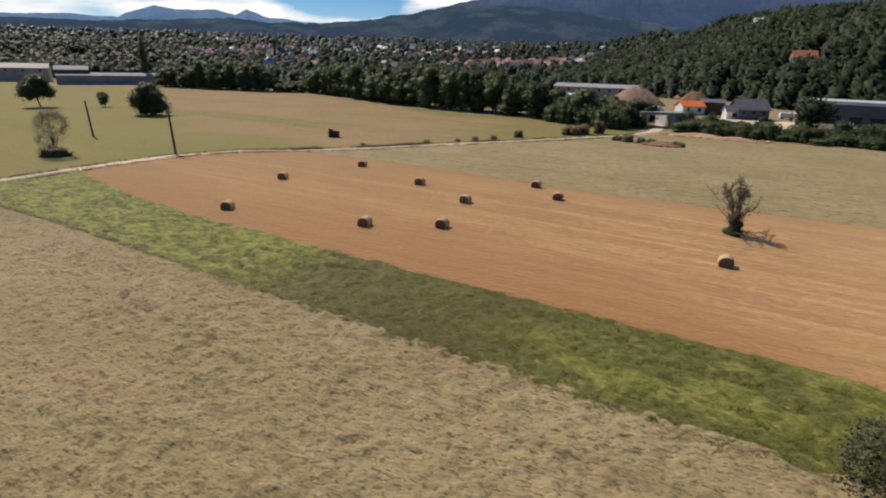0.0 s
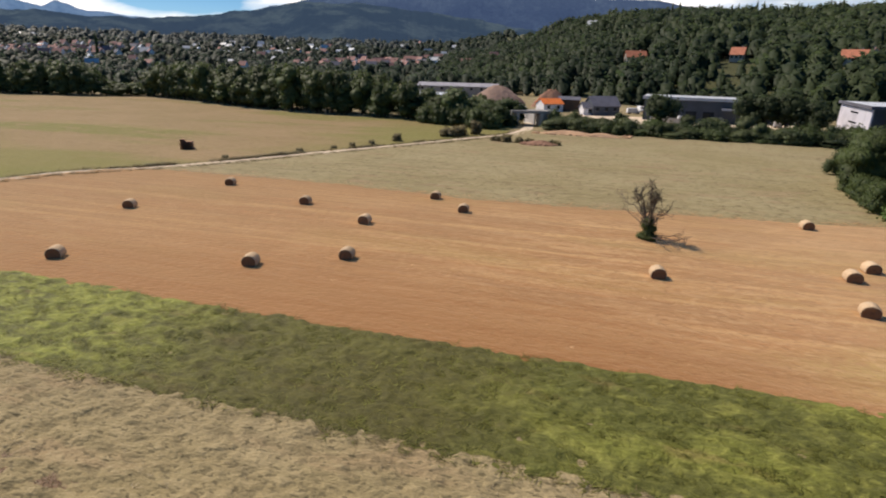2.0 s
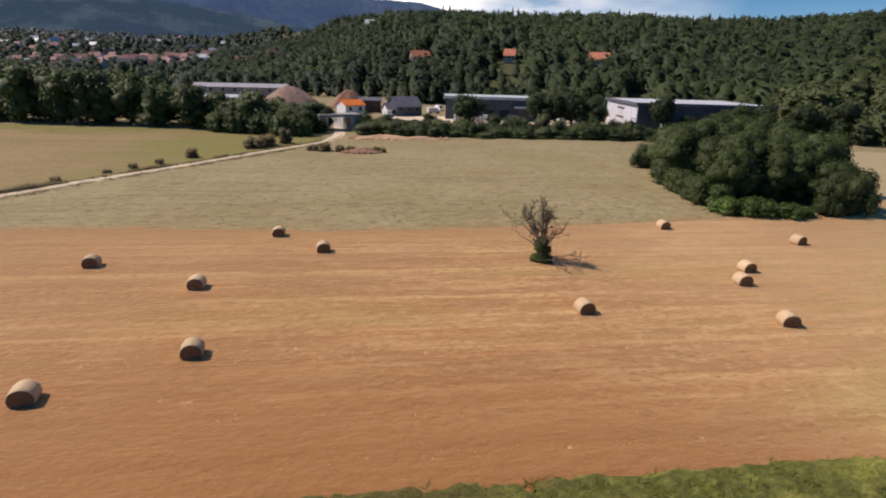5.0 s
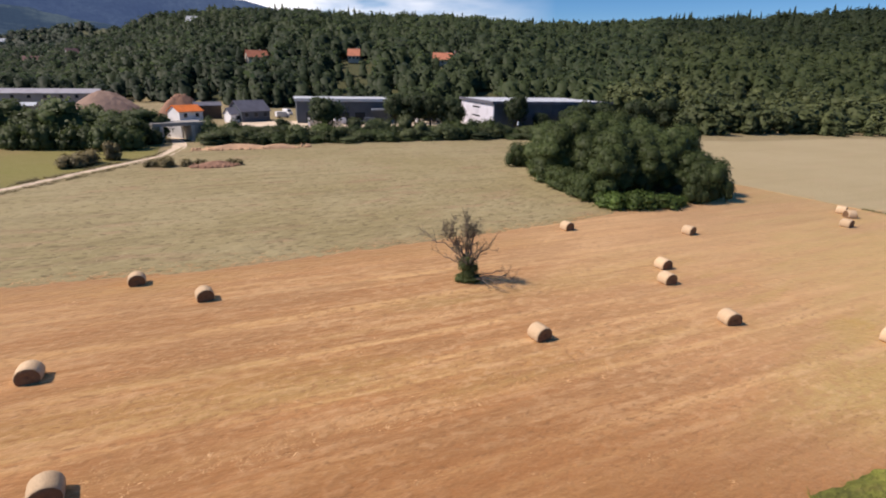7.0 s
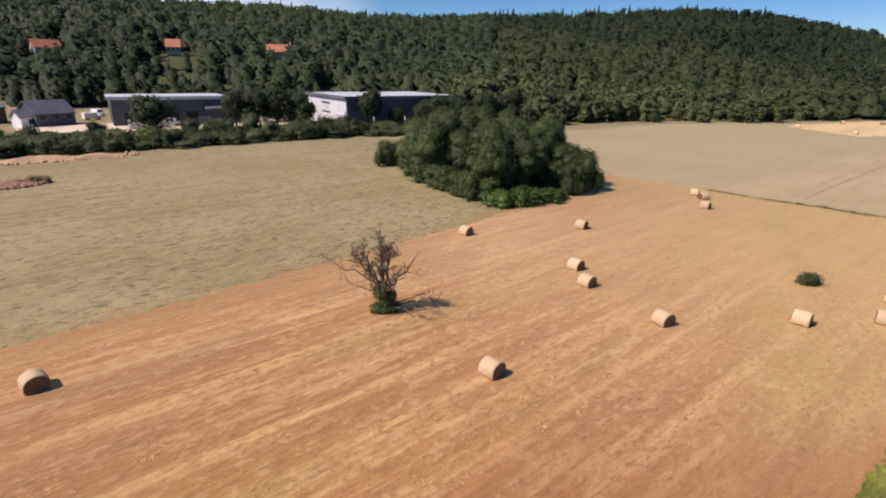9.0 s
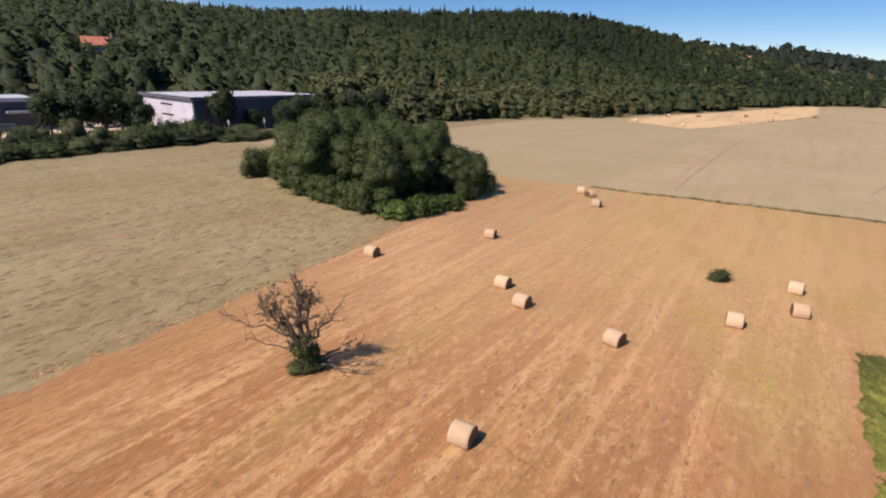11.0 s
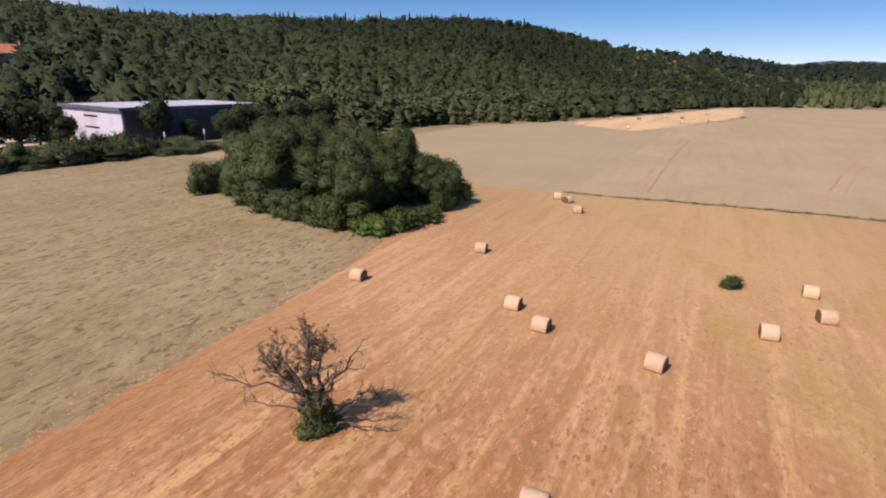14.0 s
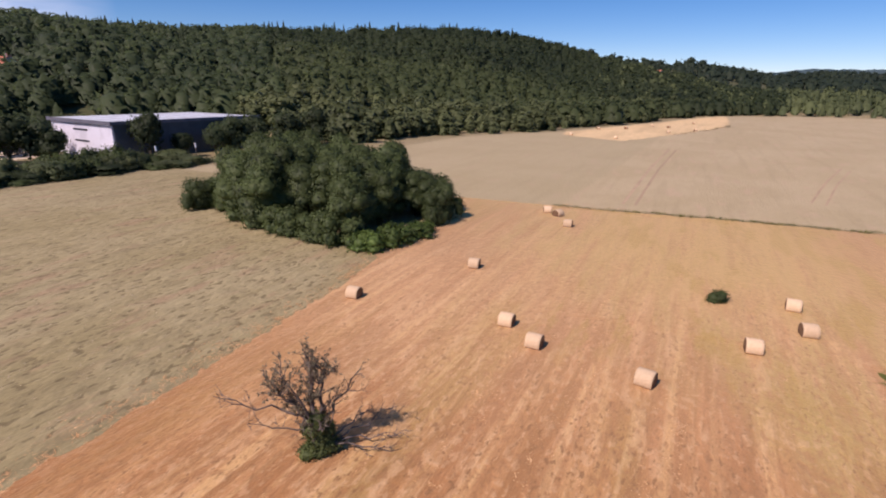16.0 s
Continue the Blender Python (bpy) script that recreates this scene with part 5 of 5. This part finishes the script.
sp[2] += [(-33.5, 158, 60, 1.1, 1.15), (-38.5, 160, 140, 1.2, 1.35), (-44, 161, 220, 1.2, 1.2), (-50, 162, 30, 1.1, 1.4), (-56, 165, 300, 1.2, 1.3), (-29.8, 166, 20, 0.8, 0.9)]
sp[1] += [(-41, 186, 0, 1.2, 1.4), (-37, 190, 50, 1.2, 1.3), (-45, 194, 90, 1.3, 1.6), (-52, 188, 10, 1.3, 1.3), (-33.5, 192, 10, 0.9, 1.0)]
for p, s in zip(hedge, sp):
    plant(p, s)
yard = [tree("yard_tree", 160 + i, 10.0, 9.0, 1500, 0.75, M_LEAF, "dark broadleaf tree by the halls", bottom=0.1) for i in range(2)]
plant(yard[0], [(12.0, 177, 0, 1.3, 1.02), (39, 193.5, 90, 1.1, 1.05), (49.5, 189.5, 10, 1.2, 1.1), (60, 198, 200, 1.0, 0.9), (76, 165.5, 20, 0.7, 0.6), (84, 162.5, 33, 0.8, 0.7), (69.4, 168.0, 120, 0.95, 1.12)])
plant(yard[1], [(44.5, 191.5, 30, 1.2, 1.05), (54.5, 187, 120, 1.0, 0.95), (56.5, 184, 60, 0.8, 0.75), (90, 163.5, 150, 1.0, 0.95), (97, 162, 210, 1.0, 0.95), (109, 160, 10, 1.1, 1.0), (118, 157, 80, 1.1, 1.1), (2, 186, 20, 0.5, 0.4), (52, 205, 200, 1.1, 1.0)])
line = [tree("line_tree", 170 + i, 13.0, 10.0, 900, 0.9, M_COPSE, "tall dark green tree of the meadow's edge", bottom=0.03, count=12) for i in range(4)]
for o in line:
    o["group"] = "tree line of the meadow"
sp = [[] for _ in line]
for s in np.arange(0, 1, 0.0092):
    x = -302 + s * 272
    y0 = np.interp(x, (-300, -232, -205, -125, -84, -31), (196, 206, 220, 187, 178, 166))
    for row in range(2):
        k = np.interp(x, (-302, -270, -231, -226, -213, -205, -120, -80, -40, -30), (0.7, 1.0, 0.95, 0.4, 0.4, 1.0, 1.1, 1.0, 0.62, 0.5))
        if rng.uniform() < 0.85:
            sp[rng.randint(4)].append((x + rng.uniform(-2, 2), y0 + row * 8 + rng.uniform(-2, 2), rng.uniform(0, 360), rng.uniform(0.75, 1.15), k * rng.uniform(0.55, 1.15)))
for p, s in zip(line, sp):
    plant(p, s)
tall = copy_thing(line[0], Matrix())
tall.matrix_basis = at(-330, 205, 0, 0.5, 2.1)
slim = copy_thing(line[1], Matrix())
slim.matrix_basis = at(*from_az(-48.4, 770), 40, 0.5, 2.2)


def leafy(k, conifers=0.0, first=6, cones=3):
    def pick(x, y, n):
        return np.where(rng.uniform(size=n) < conifers, first + rng.randint(0, cones, n) if cones else 0, rng.randint(0, k, n))
    return pick


# trees at the near edge of the wood behind the big field
def edge_spots():
    X, Y = [], []
    for a0, a1, r0, r1, step in ((47, 64, 170, 290, 6.2), (64, 80, 205, 340, 6.8), (80, 92, 300, 455, 8.0), (38, 47, 205, 290, 6.5)):
        x, y, q, a = jittered(r0, r1, a0, a1, step, rng)
        edge = np.interp(x, EDGE_X, EDGE_Y)
        ok = ((y > edge + 3) & (y < edge + 75)) if a0 < 78 else ((y > edge + 3) | (x > 445))
        X.append(x[ok]), Y.append(y[ok])
    return np.concatenate(X), np.concatenate(Y)


def shade(x, y, n, mean, tree_=0.09):
    """Tone of the woods: stands of one kind, drifting into one another, and each tree a little different."""
    stand = 0.20 * noise2(x, y, 301, 95, 70) + 0.12 * noise2(x, y, 302, 30, 26)
    bright = 0.45 * np.clip(noise2(x, y, 303, 30, 26) - 0.45, 0, 1)
    return mean + stand + bright + rng.normal(0, tree_, n)


def edge_heights(x, y, n):
    """Low rounded shrubs along the field, taller trees behind them."""
    back = np.clip((y - np.interp(x, EDGE_X, EDGE_Y)) / 26, 0, 1)
    return (4.5 + 6.5 * back) * rng.uniform(0.7, 1.25, n)


wood("wood_edge", fine_v, edge_spots(), edge_heights, (1.4, 2.2), leafy(5), lambda x, y, n: shade(x, y, n, 0.56, 0.13), M_EDGE, "mixed green trees at the wood's edge", rng)
x, y, q, a = jittered(225, 660, -16, 47, 6.0, rng)
ok = (q > np.interp(a, FOOT_AZ, FOOT_R) - 6) & (q < np.interp(a, RIDGE_AZ, RIDGE_R) + 14)
wood("slope_wood", mid_v, (x[ok], y[ok]), (7.0, 14.0), (1.15, 1.9), leafy(6, 0.07), lambda x, y, n: shade(x, y, n, 0.0) + np.interp(np.degrees(np.arctan2(x - HUB[0], y - HUB[1])), (-10, 6, 14, 24, 45), (0.12, 0.14, 0.30, 0.44, 0.48)), M_LEAF, "dense mixed wood on the slope", rng)
x, y, q, a = jittered(265, 640, 47, 96, 5.8, rng)
ok = (q < np.interp(a, RIDGE_AZ, RIDGE_R) + 14) & ((x > 452) | (y > np.interp(x, EDGE_X, EDGE_Y) + 6))
wood("hill_wood", mid_v, (x[ok], y[ok]), (7.5, 12.5), (1.2, 1.9), leafy(6, 0.06), lambda x, y, n: shade(x, y, n, 0.90) - 0.52 * np.clip((np.hypot(x - HUB[0], y - HUB[1]) - 380) / 35, 0, 1), M_LEAF, "dense dark wood on the long hill", rng)
x, y, q, a = jittered(470, 600, -4, 80, 19, rng)
wood("ridge_conifers", mid_v, (x, y), (12, 17.5), (0.65, 0.95), leafy(6, 1.0), lambda x, y, n: 0.1 + rng.uniform(0, 0.3, n), M_LEAF, "tall dark conifers standing out of the hill wood", rng)
x, y, q, a = jittered(300, 560, -80, -8, 12.5, rng)
ok = q > np.interp(a, (-80, -60, -50, -40, -30, -12, -8), (440, 420, 360, 330, 330, 340, 300))
wood("town_edge_trees", mid_v, (x[ok], y[ok]), (6.5, 12), (1.3, 2.1), leafy(6, 0.05), lambda x, y, n: shade(x, y, n, 0.36, 0.12), M_FAR, "garden trees before the town's houses", rng)
x, y, q, a = jittered(555, 1130, -80, -8, 11.5, rng)
wood("town_trees", far_v, (x, y), (4.0, 12), (1.5, 2.6), leafy(4, 0.06, 4, 2), lambda x, y, n: shade(x, y, n, 0.30, 0.12), M_FAR, "garden trees between the town's houses", rng)
x, y, q, a = jittered(1000, 1500, -85, -10, 22, rng)
wood("far_woods", far_v, (x, y), (11, 16), (1.5, 2.2), leafy(4, 0.3, 4, 2), lambda x, y, n: shade(x, y, n, 0.35), M_HAZY_WOOD, "far dark woods on the hills behind the town", rng)
x, y, q, a = jittered(452, 660, 79, 116, 10, rng)
ok = (x > 452) | (y > np.interp(x, EDGE_X, EDGE_Y) + 3)
wood("valley_wood", mid_v, (x[ok], y[ok]), (7, 13), (0.9, 1.35), leafy(6, 0.1), lambda x, y, n: shade(x, y, n, 0.35), M_EDGE, "green trees at the far end of the meadow", rng)
x, y, q, a = jittered(640, 1250, 76, 112, 19, rng)
wood("east_woods", far_v, (x, y), (11, 16), (1.3, 1.9), leafy(4, 0.2, 4, 2), lambda x, y, n: shade(x, y, n, 0.40), M_FAR, "far woods on the low hills", rng)
x, y, q, a = jittered(420, 560, -100, -66, 12, rng)
wood("west_woods", mid_v, (x, y), (8, 14), (0.9, 1.3), leafy(6), lambda x, y, n: shade(x, y, n, 0.36), M_FAR, "trees beyond the olive meadow", rng)


# ---- the half-dead tree in the stubble ----
def dead_tree(x, y):
    rng = np.random.RandomState(8)
    e = thing("half_dead_tree", at(x, y, 0, 0.86), "half-dead old fruit tree with bare limbs and ivy-covered trunk", "tree", "lone tree on the stubble")
    trunk = [(0, 0, -0.3), (0.03, 0.05, 0.5), (-0.05, 0.12, 1.1), (-0.08, 0.15, 1.7)]
    part("trunk", mesh_of("trunk", *tube(trunk, [0.42, 0.34, 0.30, 0.24], 10), M_DEAD, None, True), None, e, "thick grey-brown trunk")
    leaves_p = []

    def limb(start, end, r, leafy_part, twigs, sag=0.25):
        s, t = np.array(start, float), np.array(end, float)
        f = np.linspace(0, 1, 8)[:, None]
        p = s + (t - s) * f + rng.normal(size=(8, 3)) * 0.07 * np.linalg.norm(t - s) * 0.5 * np.sin(np.pi * f) + np.array([0, 0, sag]) * np.sin(np.pi * f)
        out = [tube(p, np.linspace(r, r * 0.22, 8), 6)]
        L = np.linalg.norm(t - s)
        for i in range(twigs):
            q = rng.uniform(0.3, 1.0)
            b = np.array([np.interp(q, f[:, 0], p[:, c]) for c in range(3)])
            d = (t - s) / L + rng.normal(size=3) * 0.75
            d[2] += 0.35
            d /= np.linalg.norm(d)
            l = L * rng.uniform(0.14, 0.30)
            m = [b, b + d * l * 0.5 + rng.normal(size=3) * 0.06, b + d * l + np.array([0, 0, 0.10])]
            out.append(tube(m, [r * 0.34, r * 0.22, 0.008], 4))
            for _ in range(3):
                d2 = d + rng.normal(size=3) * 0.8
                d2 /= np.linalg.norm(d2)
                g = m[1] + (m[2] - m[1]) * rng.uniform(0, 1)
                out.append(tube([g, g + d2 * l * 0.28, g + d2 * l * 0.5 + np.array([0, 0, 0.05])], [0.018, 0.012, 0.006], 4))
                if leafy_part:
                    for _ in range(int(leafy_part)):
                        leaves_p.append(g + d2 * l * rng.uniform(0, 0.55) + rng.normal(size=3) * 0.07)
        part("limb", mesh_of("limb", *joined(out), M_DEAD, None, True), None, e, "bare twiggy limb" if not leafy_part else "twiggy limb with sparse leaves")

    c = np.array(trunk[-1])
    limb((-0.75, 0.7, 2.9), (-3.5, 3.2, 4.9), 0.075, 0, 7, -0.1)
    limb((-0.1, 0.15, 1.9), (-2.8, 2.5, 3.1), 0.065, 0, 6, -0.15)
    limb(c, (-1.8, 1.7, 5.0), 0.13, 15, 18)
    limb(c, (-0.1, 0.2, 6.4), 0.16, 17, 22)
    limb(c, (0.5, -0.5, 5.9), 0.14, 16, 20)
    limb(c, (-1.3, 1.3, 5.7), 0.12, 13, 16)
    limb(c, (2.1, -1.5, 4.8), 0.12, 2, 14, -0.3)
    limb(c, (0.9, -0.6, 3.6), 0.08, 2, 8)
    limb(c, (0.8, 0.9, 4.8), 0.10, 5, 10)
    limb((0, 0, 1.4), (-1.0, -1.2, 2.6), 0.07, 0, 6)
    for q in ((4.6, -2.2, 0.35), (3.4, -3.4, 0.2), (1.9, -3.7, 0.15), (3.9, -0.9, 0.9)):
        limb((0.3, -0.4, 0.7), q, 0.075, 0, 8, 0.2)
    for i in range(7):
        a, z = i * 2.4, 1.3 + 0.11 * i
        limb((0, 0.1, z), (1.15 * math.cos(a) - 0.1, 1.15 * math.sin(a) + 0.1, z + 1.2), 0.05, 4, 7, 0.05)
    P = np.array(leaves_p)
    v, t = leaf_cards(rng, P, rng.normal(size=P.shape), 0.125, 1.0)
    part("leaves", mesh_of("leaves", v, t, M_OLIVE, np.clip(0.4 + 0.25 * rng.normal(size=len(v)), 0, 1)), None, e, "sparse dull green leaves")
    lobes = [(0.0, 0.05, 0.40, 0.82, 0.82, 0.6), (0.15, -0.05, 1.0, 0.68, 0.72, 0.75), (-0.1, 0.1, 1.8, 0.75, 0.75, 0.65), (0.55, -0.40, 0.5, 0.75, 0.75, 0.55), (-0.45, 0.3, 0.4, 0.7, 0.7, 0.5), (0.05, 0.1, 2.5, 0.55, 0.55, 0.5), (0.5, -0.3, 1.6, 0.5, 0.5, 0.5)]
    v, t, nn = crown_of(rng, lobes, 2600, 0.17, 0.8, ICO2)
    part("ivy", mesh_of("ivy", v, t, M_IVY, np.clip(0.35 + 0.2 * rng.normal(size=len(v)), 0, 1), True, nn), None, e, "olive green ivy round the trunk")


dead_tree(-0.1, 62.8)


# ---- utility poles ----
def utility_pole(x, y, h, lean, arm, label):
    e = thing("utility_pole", pose(x, y, float(land(x, y)), 0, lean, 0), label, "pole", "wooden poles by the track")
    part("shaft", mesh_of("shaft", *tube([(0, 0, -0.5), (0, 0, h * 0.5), (0, 0, h)], [0.23, 0.20, 0.17], 10), M_POLE, None, True), None, e)
    if arm:
        a = part("crossarm", boxed(-0.95, 0.95, -0.09, 0.09, h - 0.55, h - 0.36, 0.01), M_POLE, e)
        for px_ in (-0.8, -0.3, 0.3, 0.8):
            part("insulator", mesh_of("insulator", *tube([(px_, 0, h - 0.36), (px_, 0, h - 0.26), (px_, 0, h - 0.18)], [0.03, 0.06, 0.04], 8), M_WHITE, None, True), None, a, "pale porcelain insulator")


utility_pole(-89.0, 58.6, 7.9, -4, True, "grey-brown wooden utility pole with a crossarm by the track")
utility_pole(-123.5, 62.8, 7.5, -6, False, "dark leaning wooden pole in the olive meadow")


# ---- grass tufts, hay and straw ----
def tuft(rng, blades, spread, height, width, lie=0.5):
    v, t = [], []
    for k in range(blades):
        a, q = rng.uniform(0, 6.28), spread * math.sqrt(rng.uniform(0, 1))
        b = np.array([q * math.cos(a), q * math.sin(a), 0])
        d = np.array([math.cos(a + rng.normal() * 0.8), math.sin(a + rng.normal() * 0.8), 0])
        s = np.array([-d[1], d[0], 0]) * width * 0.5
        tip = b + d * height * lie * rng.uniform(0.4, 1.3) + np.array([0, 0, height * rng.uniform(0.6, 1.1)])
        o = len(v)
        v += [b - s, b + s, tip]
        t.append((o, o + 1, o + 2))
    return np.array(v), np.array(t)


def strew(name, count, region, variants, size, tall_, tone, mat, label, category, seed, keep=None, lift=0.05):
    rng = np.random.RandomState(seed)
    x, y = rng.uniform(region[0], region[1], count), rng.uniform(region[2], region[3], count)
    if keep is not None:
        ok = keep(x, y, rng)
        x, y = x[ok], y[ok]
    n = len(x)
    p = np.column_stack([x, y, land(x, y) + lift, rng.uniform(0, 6.28, n), rng.uniform(*size, n), rng.uniform(*tall_, n), tone(x, y, n, rng), rng.randint(0, len(variants), n)])
    return tagged(new(name, scatter(variants, p, name, mat, rng)), label, category, "", "stuff")


rng = np.random.RandomState(3)
tufts = [tuft(rng, 8, 0.22, 0.42, 0.034, 0.9) for _ in range(6)]
hay = [tuft(rng, 6, 0.16, 0.06, 0.045, 2.4) for _ in range(6)]
chaff = [tuft(rng, 5, 0.14, 0.035, 0.05, 5.0) for _ in range(6)]


def band(x, y, rng):
    lo_ = np.interp(x, (-88, -60, 0, 70), (26.0, 26.0, 24.6, 24.3))
    hi_ = np.interp(x, (-88, -67, -49, -32, 0, 70), (41.5, 37.0, 35.5, 35.2, 34.9, 35.0))
    return (x < 23.2) & (y > lo_ - 0.1 + 0.5 * noise1(x, 61, 1.7)) & (y < hi_ - 0.35 + 0.25 * noise1(x, 62, 1.5))


def clumpy(x, y):
    return np.sin(x * 1.1 + 1.7 * np.sin(y * 0.9)) * np.sin(y * 1.9 + 1.3 * np.sin(x * 0.6 + 1)) + 0.6 * np.sin(x * 0.23 + y * 0.31) * np.sin(y * 0.4 - x * 0.1)


def swirl(x, y, n, rng):
    return np.clip(0.42 + 0.22 * np.sin(x * 0.8 + 2 * np.sin(y * 0.7)) * np.cos(y * 0.9 + np.sin(x * 0.5)) + 0.28 * np.sin(x * 0.17 + 1.0 + 0.8 * np.sin(y * 0.5)) * np.cos(y * 0.33 + x * 0.05) + rng.normal(0, 0.15, n), 0, 1)


strew("tall_grass", 11000, (-88, 26.5, 24, 44), tufts, (0.8, 1.6), (0.12, 0.4), swirl, M_BLADES, "bent tall green grass tufts with yellow tips", "grass", 51, band, 0.1)
strew("cut_hay", 9000, (-62, 6, 3, 26), hay, (0.5, 1.2), (0.5, 1.4), lambda x, y, n, rng: rng.uniform(0.3, 1, n), M_HAY, "loose cut hay lying on the meadow", "hay", 52, lambda x, y, rng: (y < 25.3) & (clumpy(x, y) + rng.normal(0, 1.0, len(x)) > 0.35))
SCAR = [(-38.5, 19.8), (-36.0, 19.4), (-32.2, 18.7), (-28.2, 18.9), (-26.5, 18.6)]
strew("bare_streak", 5200, (-39, -26, 17.6, 21), hay, (0.7, 1.5), (0.4, 1.0), lambda x, y, n, rng: rng.uniform(0, 1, n), M_SCAR, "reddish bare earth clods along a streak in the near meadow", "earth streak", 61,
      lambda x, y, rng: np.abs(y - np.interp(x, *zip(*SCAR)) - 0.25 * noise1(x, 75, 1.8)) < 0.30 + 0.2 * noise1(x, 76, 0.9))
strew("scattered_hay", 20000, (-34, 34, 76, 112), hay, (0.6, 1.4), (0.5, 1.4), lambda x, y, n, rng: rng.uniform(0, 0.8, n), M_HAY, "loose cut hay on the meadow before the hedge", "hay", 53,
      lambda x, y, rng: (y > 75.0) & (clumpy(x, y) + rng.normal(0, 1.0, len(x)) > 0.5 + (y - 76) / 22))
strew("loose_straw", 30000, (-60, 66, 35.5, 76), chaff, (0.7, 1.5), (0.5, 1.3), lambda x, y, n, rng: rng.uniform(0, 1, n), M_CHAFF, "loose straw on the stubble rows", "straw", 54, lambda x, y, rng: noise1(y + 0.15 * np.sin(x / 9), 70, 0.8) + rng.normal(0, 0.4, len(x)) > 0.1)
def by_track(x, y, rng):
    d = np.min(np.hypot(x[:, None] - vx[None], y[:, None] - vy[None]), axis=1)
    return (d > 1.1) & (d < 1.5 + 0.9 * np.abs(noise1(x + y, 73, 4.0)) + 0.8 * np.clip(noise1(x, 74, 9.0), 0, 1))


vs_ = np.linspace(0, 1, 900)
seg_len = np.concatenate([[0], np.cumsum(np.hypot(np.diff(tx), np.diff(ty)))])
vx, vy = np.interp(vs_ * seg_len[-1], seg_len, tx), np.interp(vs_ * seg_len[-1], seg_len, ty)
strew("verge_grass", 60000, (-95, -26, 20, 155), tufts, (0.9, 1.9), (0.5, 1.2), lambda x, y, n, rng: rng.uniform(0, 0.5, n), M_VERGE, "dry brownish verge grass along the track", "grass", 56, by_track)
# Brown tufts added to draw the shadow line at the strip's near edge.
strew("strip_edge_grass", 9000, (-88, 26, 23.6, 26.8), tufts, (0.7, 1.4), (0.15, 0.4), lambda x, y, n, rng: rng.uniform(0.2, 0.9, n), M_VERGE, "brown grass tufts added as the shadow line along the strip", "grass", 57,
      lambda x, y, rng: np.abs(y - np.interp(x, (-88, -60, 0, 70), (26.0, 26.0, 24.6, 24.3)) - 0.25 * noise1(x, 61, 1.7)) < 0.15)
strew("straw_edge", 26000, (-78, 66, 72, 84), chaff, (0.9, 1.9), (0.5, 1.5), lambda x, y, n, rng: rng.uniform(0, 0.6, n), M_CHAFF, "straw thinning out over the meadow's edge", "straw", 58,
      lambda x, y, rng: np.abs(y - np.interp(x, STUBBLE_X, STUBBLE_Y) - 0.3) < np.abs(rng.normal(0, 1.1, len(x))))
rocks = [(ICO1[0] * (1 + 0.2 * rng.normal(size=(12, 1))) * 0.5, ICO1[1]) for _ in range(4)]
strew("rubble", 420, (-23, -13, 128.6, 133.2), rocks, (0.4, 1.2), (0.4, 1.1), lambda x, y, n, rng: rng.uniform(0, 1, n), M_RUBBLE, "broken tan rubble on the low earth heap", "rubble", 59,
      lambda x, y, rng: ((x + 18) / 4.6) ** 2 + ((y - 130.8) / 2.1) ** 2 < 1)
strew("hedge_rubble", 240, (-22, 4, 151.5, 156.5), rocks, (0.2, 0.9), (0.2, 1.1), lambda x, y, n, rng: rng.uniform(0, 1, n), M_EARTH, "tan rubble along the hedge's foot", "rubble", 60)
strew("field_edge_grass", 3000, (62.0, 70, 18, 67), tufts, (0.8, 1.6), (0.2, 0.8), lambda x, y, n, rng: rng.uniform(0, 0.55, n), M_BLADES, "low olive green grass along the field edge", "grass", 55,
      lambda x, y, rng: np.abs(x - np.interp(y, (18, 24, 41, 57, 66), (67.6, 67.4, 66.2, 64.4, 63.7)) - 0.4 * noise1(y, 71, 3)) < 0.7)
strew("verge_thicket", 40000, (-86, -44, 72, 128), tufts, (1.2, 2.4), (0.5, 1.5), lambda x, y, n, rng: rng.uniform(0, 0.45, n), M_VERGE, "brown weedy growth along the track's far side", "weeds", 62,
      lambda x, y, rng: (np.abs(x - np.interp(y, ty[4:], tx[4:]) + 2.6) < 0.5 + 0.7 * np.clip(noise1(y, 77, 5.0) + 0.2, 0, 1)) & (noise1(y, 78, 3.0) + rng.normal(0, 0.3, len(x)) > -0.2))
strew("far_margin_grass", 900, (218, 296, 34, 60), tufts, (1.5, 3.5), (0.8, 2.4), lambda x, y, n, rng: rng.uniform(0, 0.5, n), M_VERGE, "dark uncut grass along the far stubble strip", "grass", 63,
      lambda x, y, rng: np.abs(y - np.interp(x, (218, 225, 287, 296), (58, 54.6, 36.6, 35.5)) - 0.6 * noise1(x, 79, 6.0)) < 0.9)
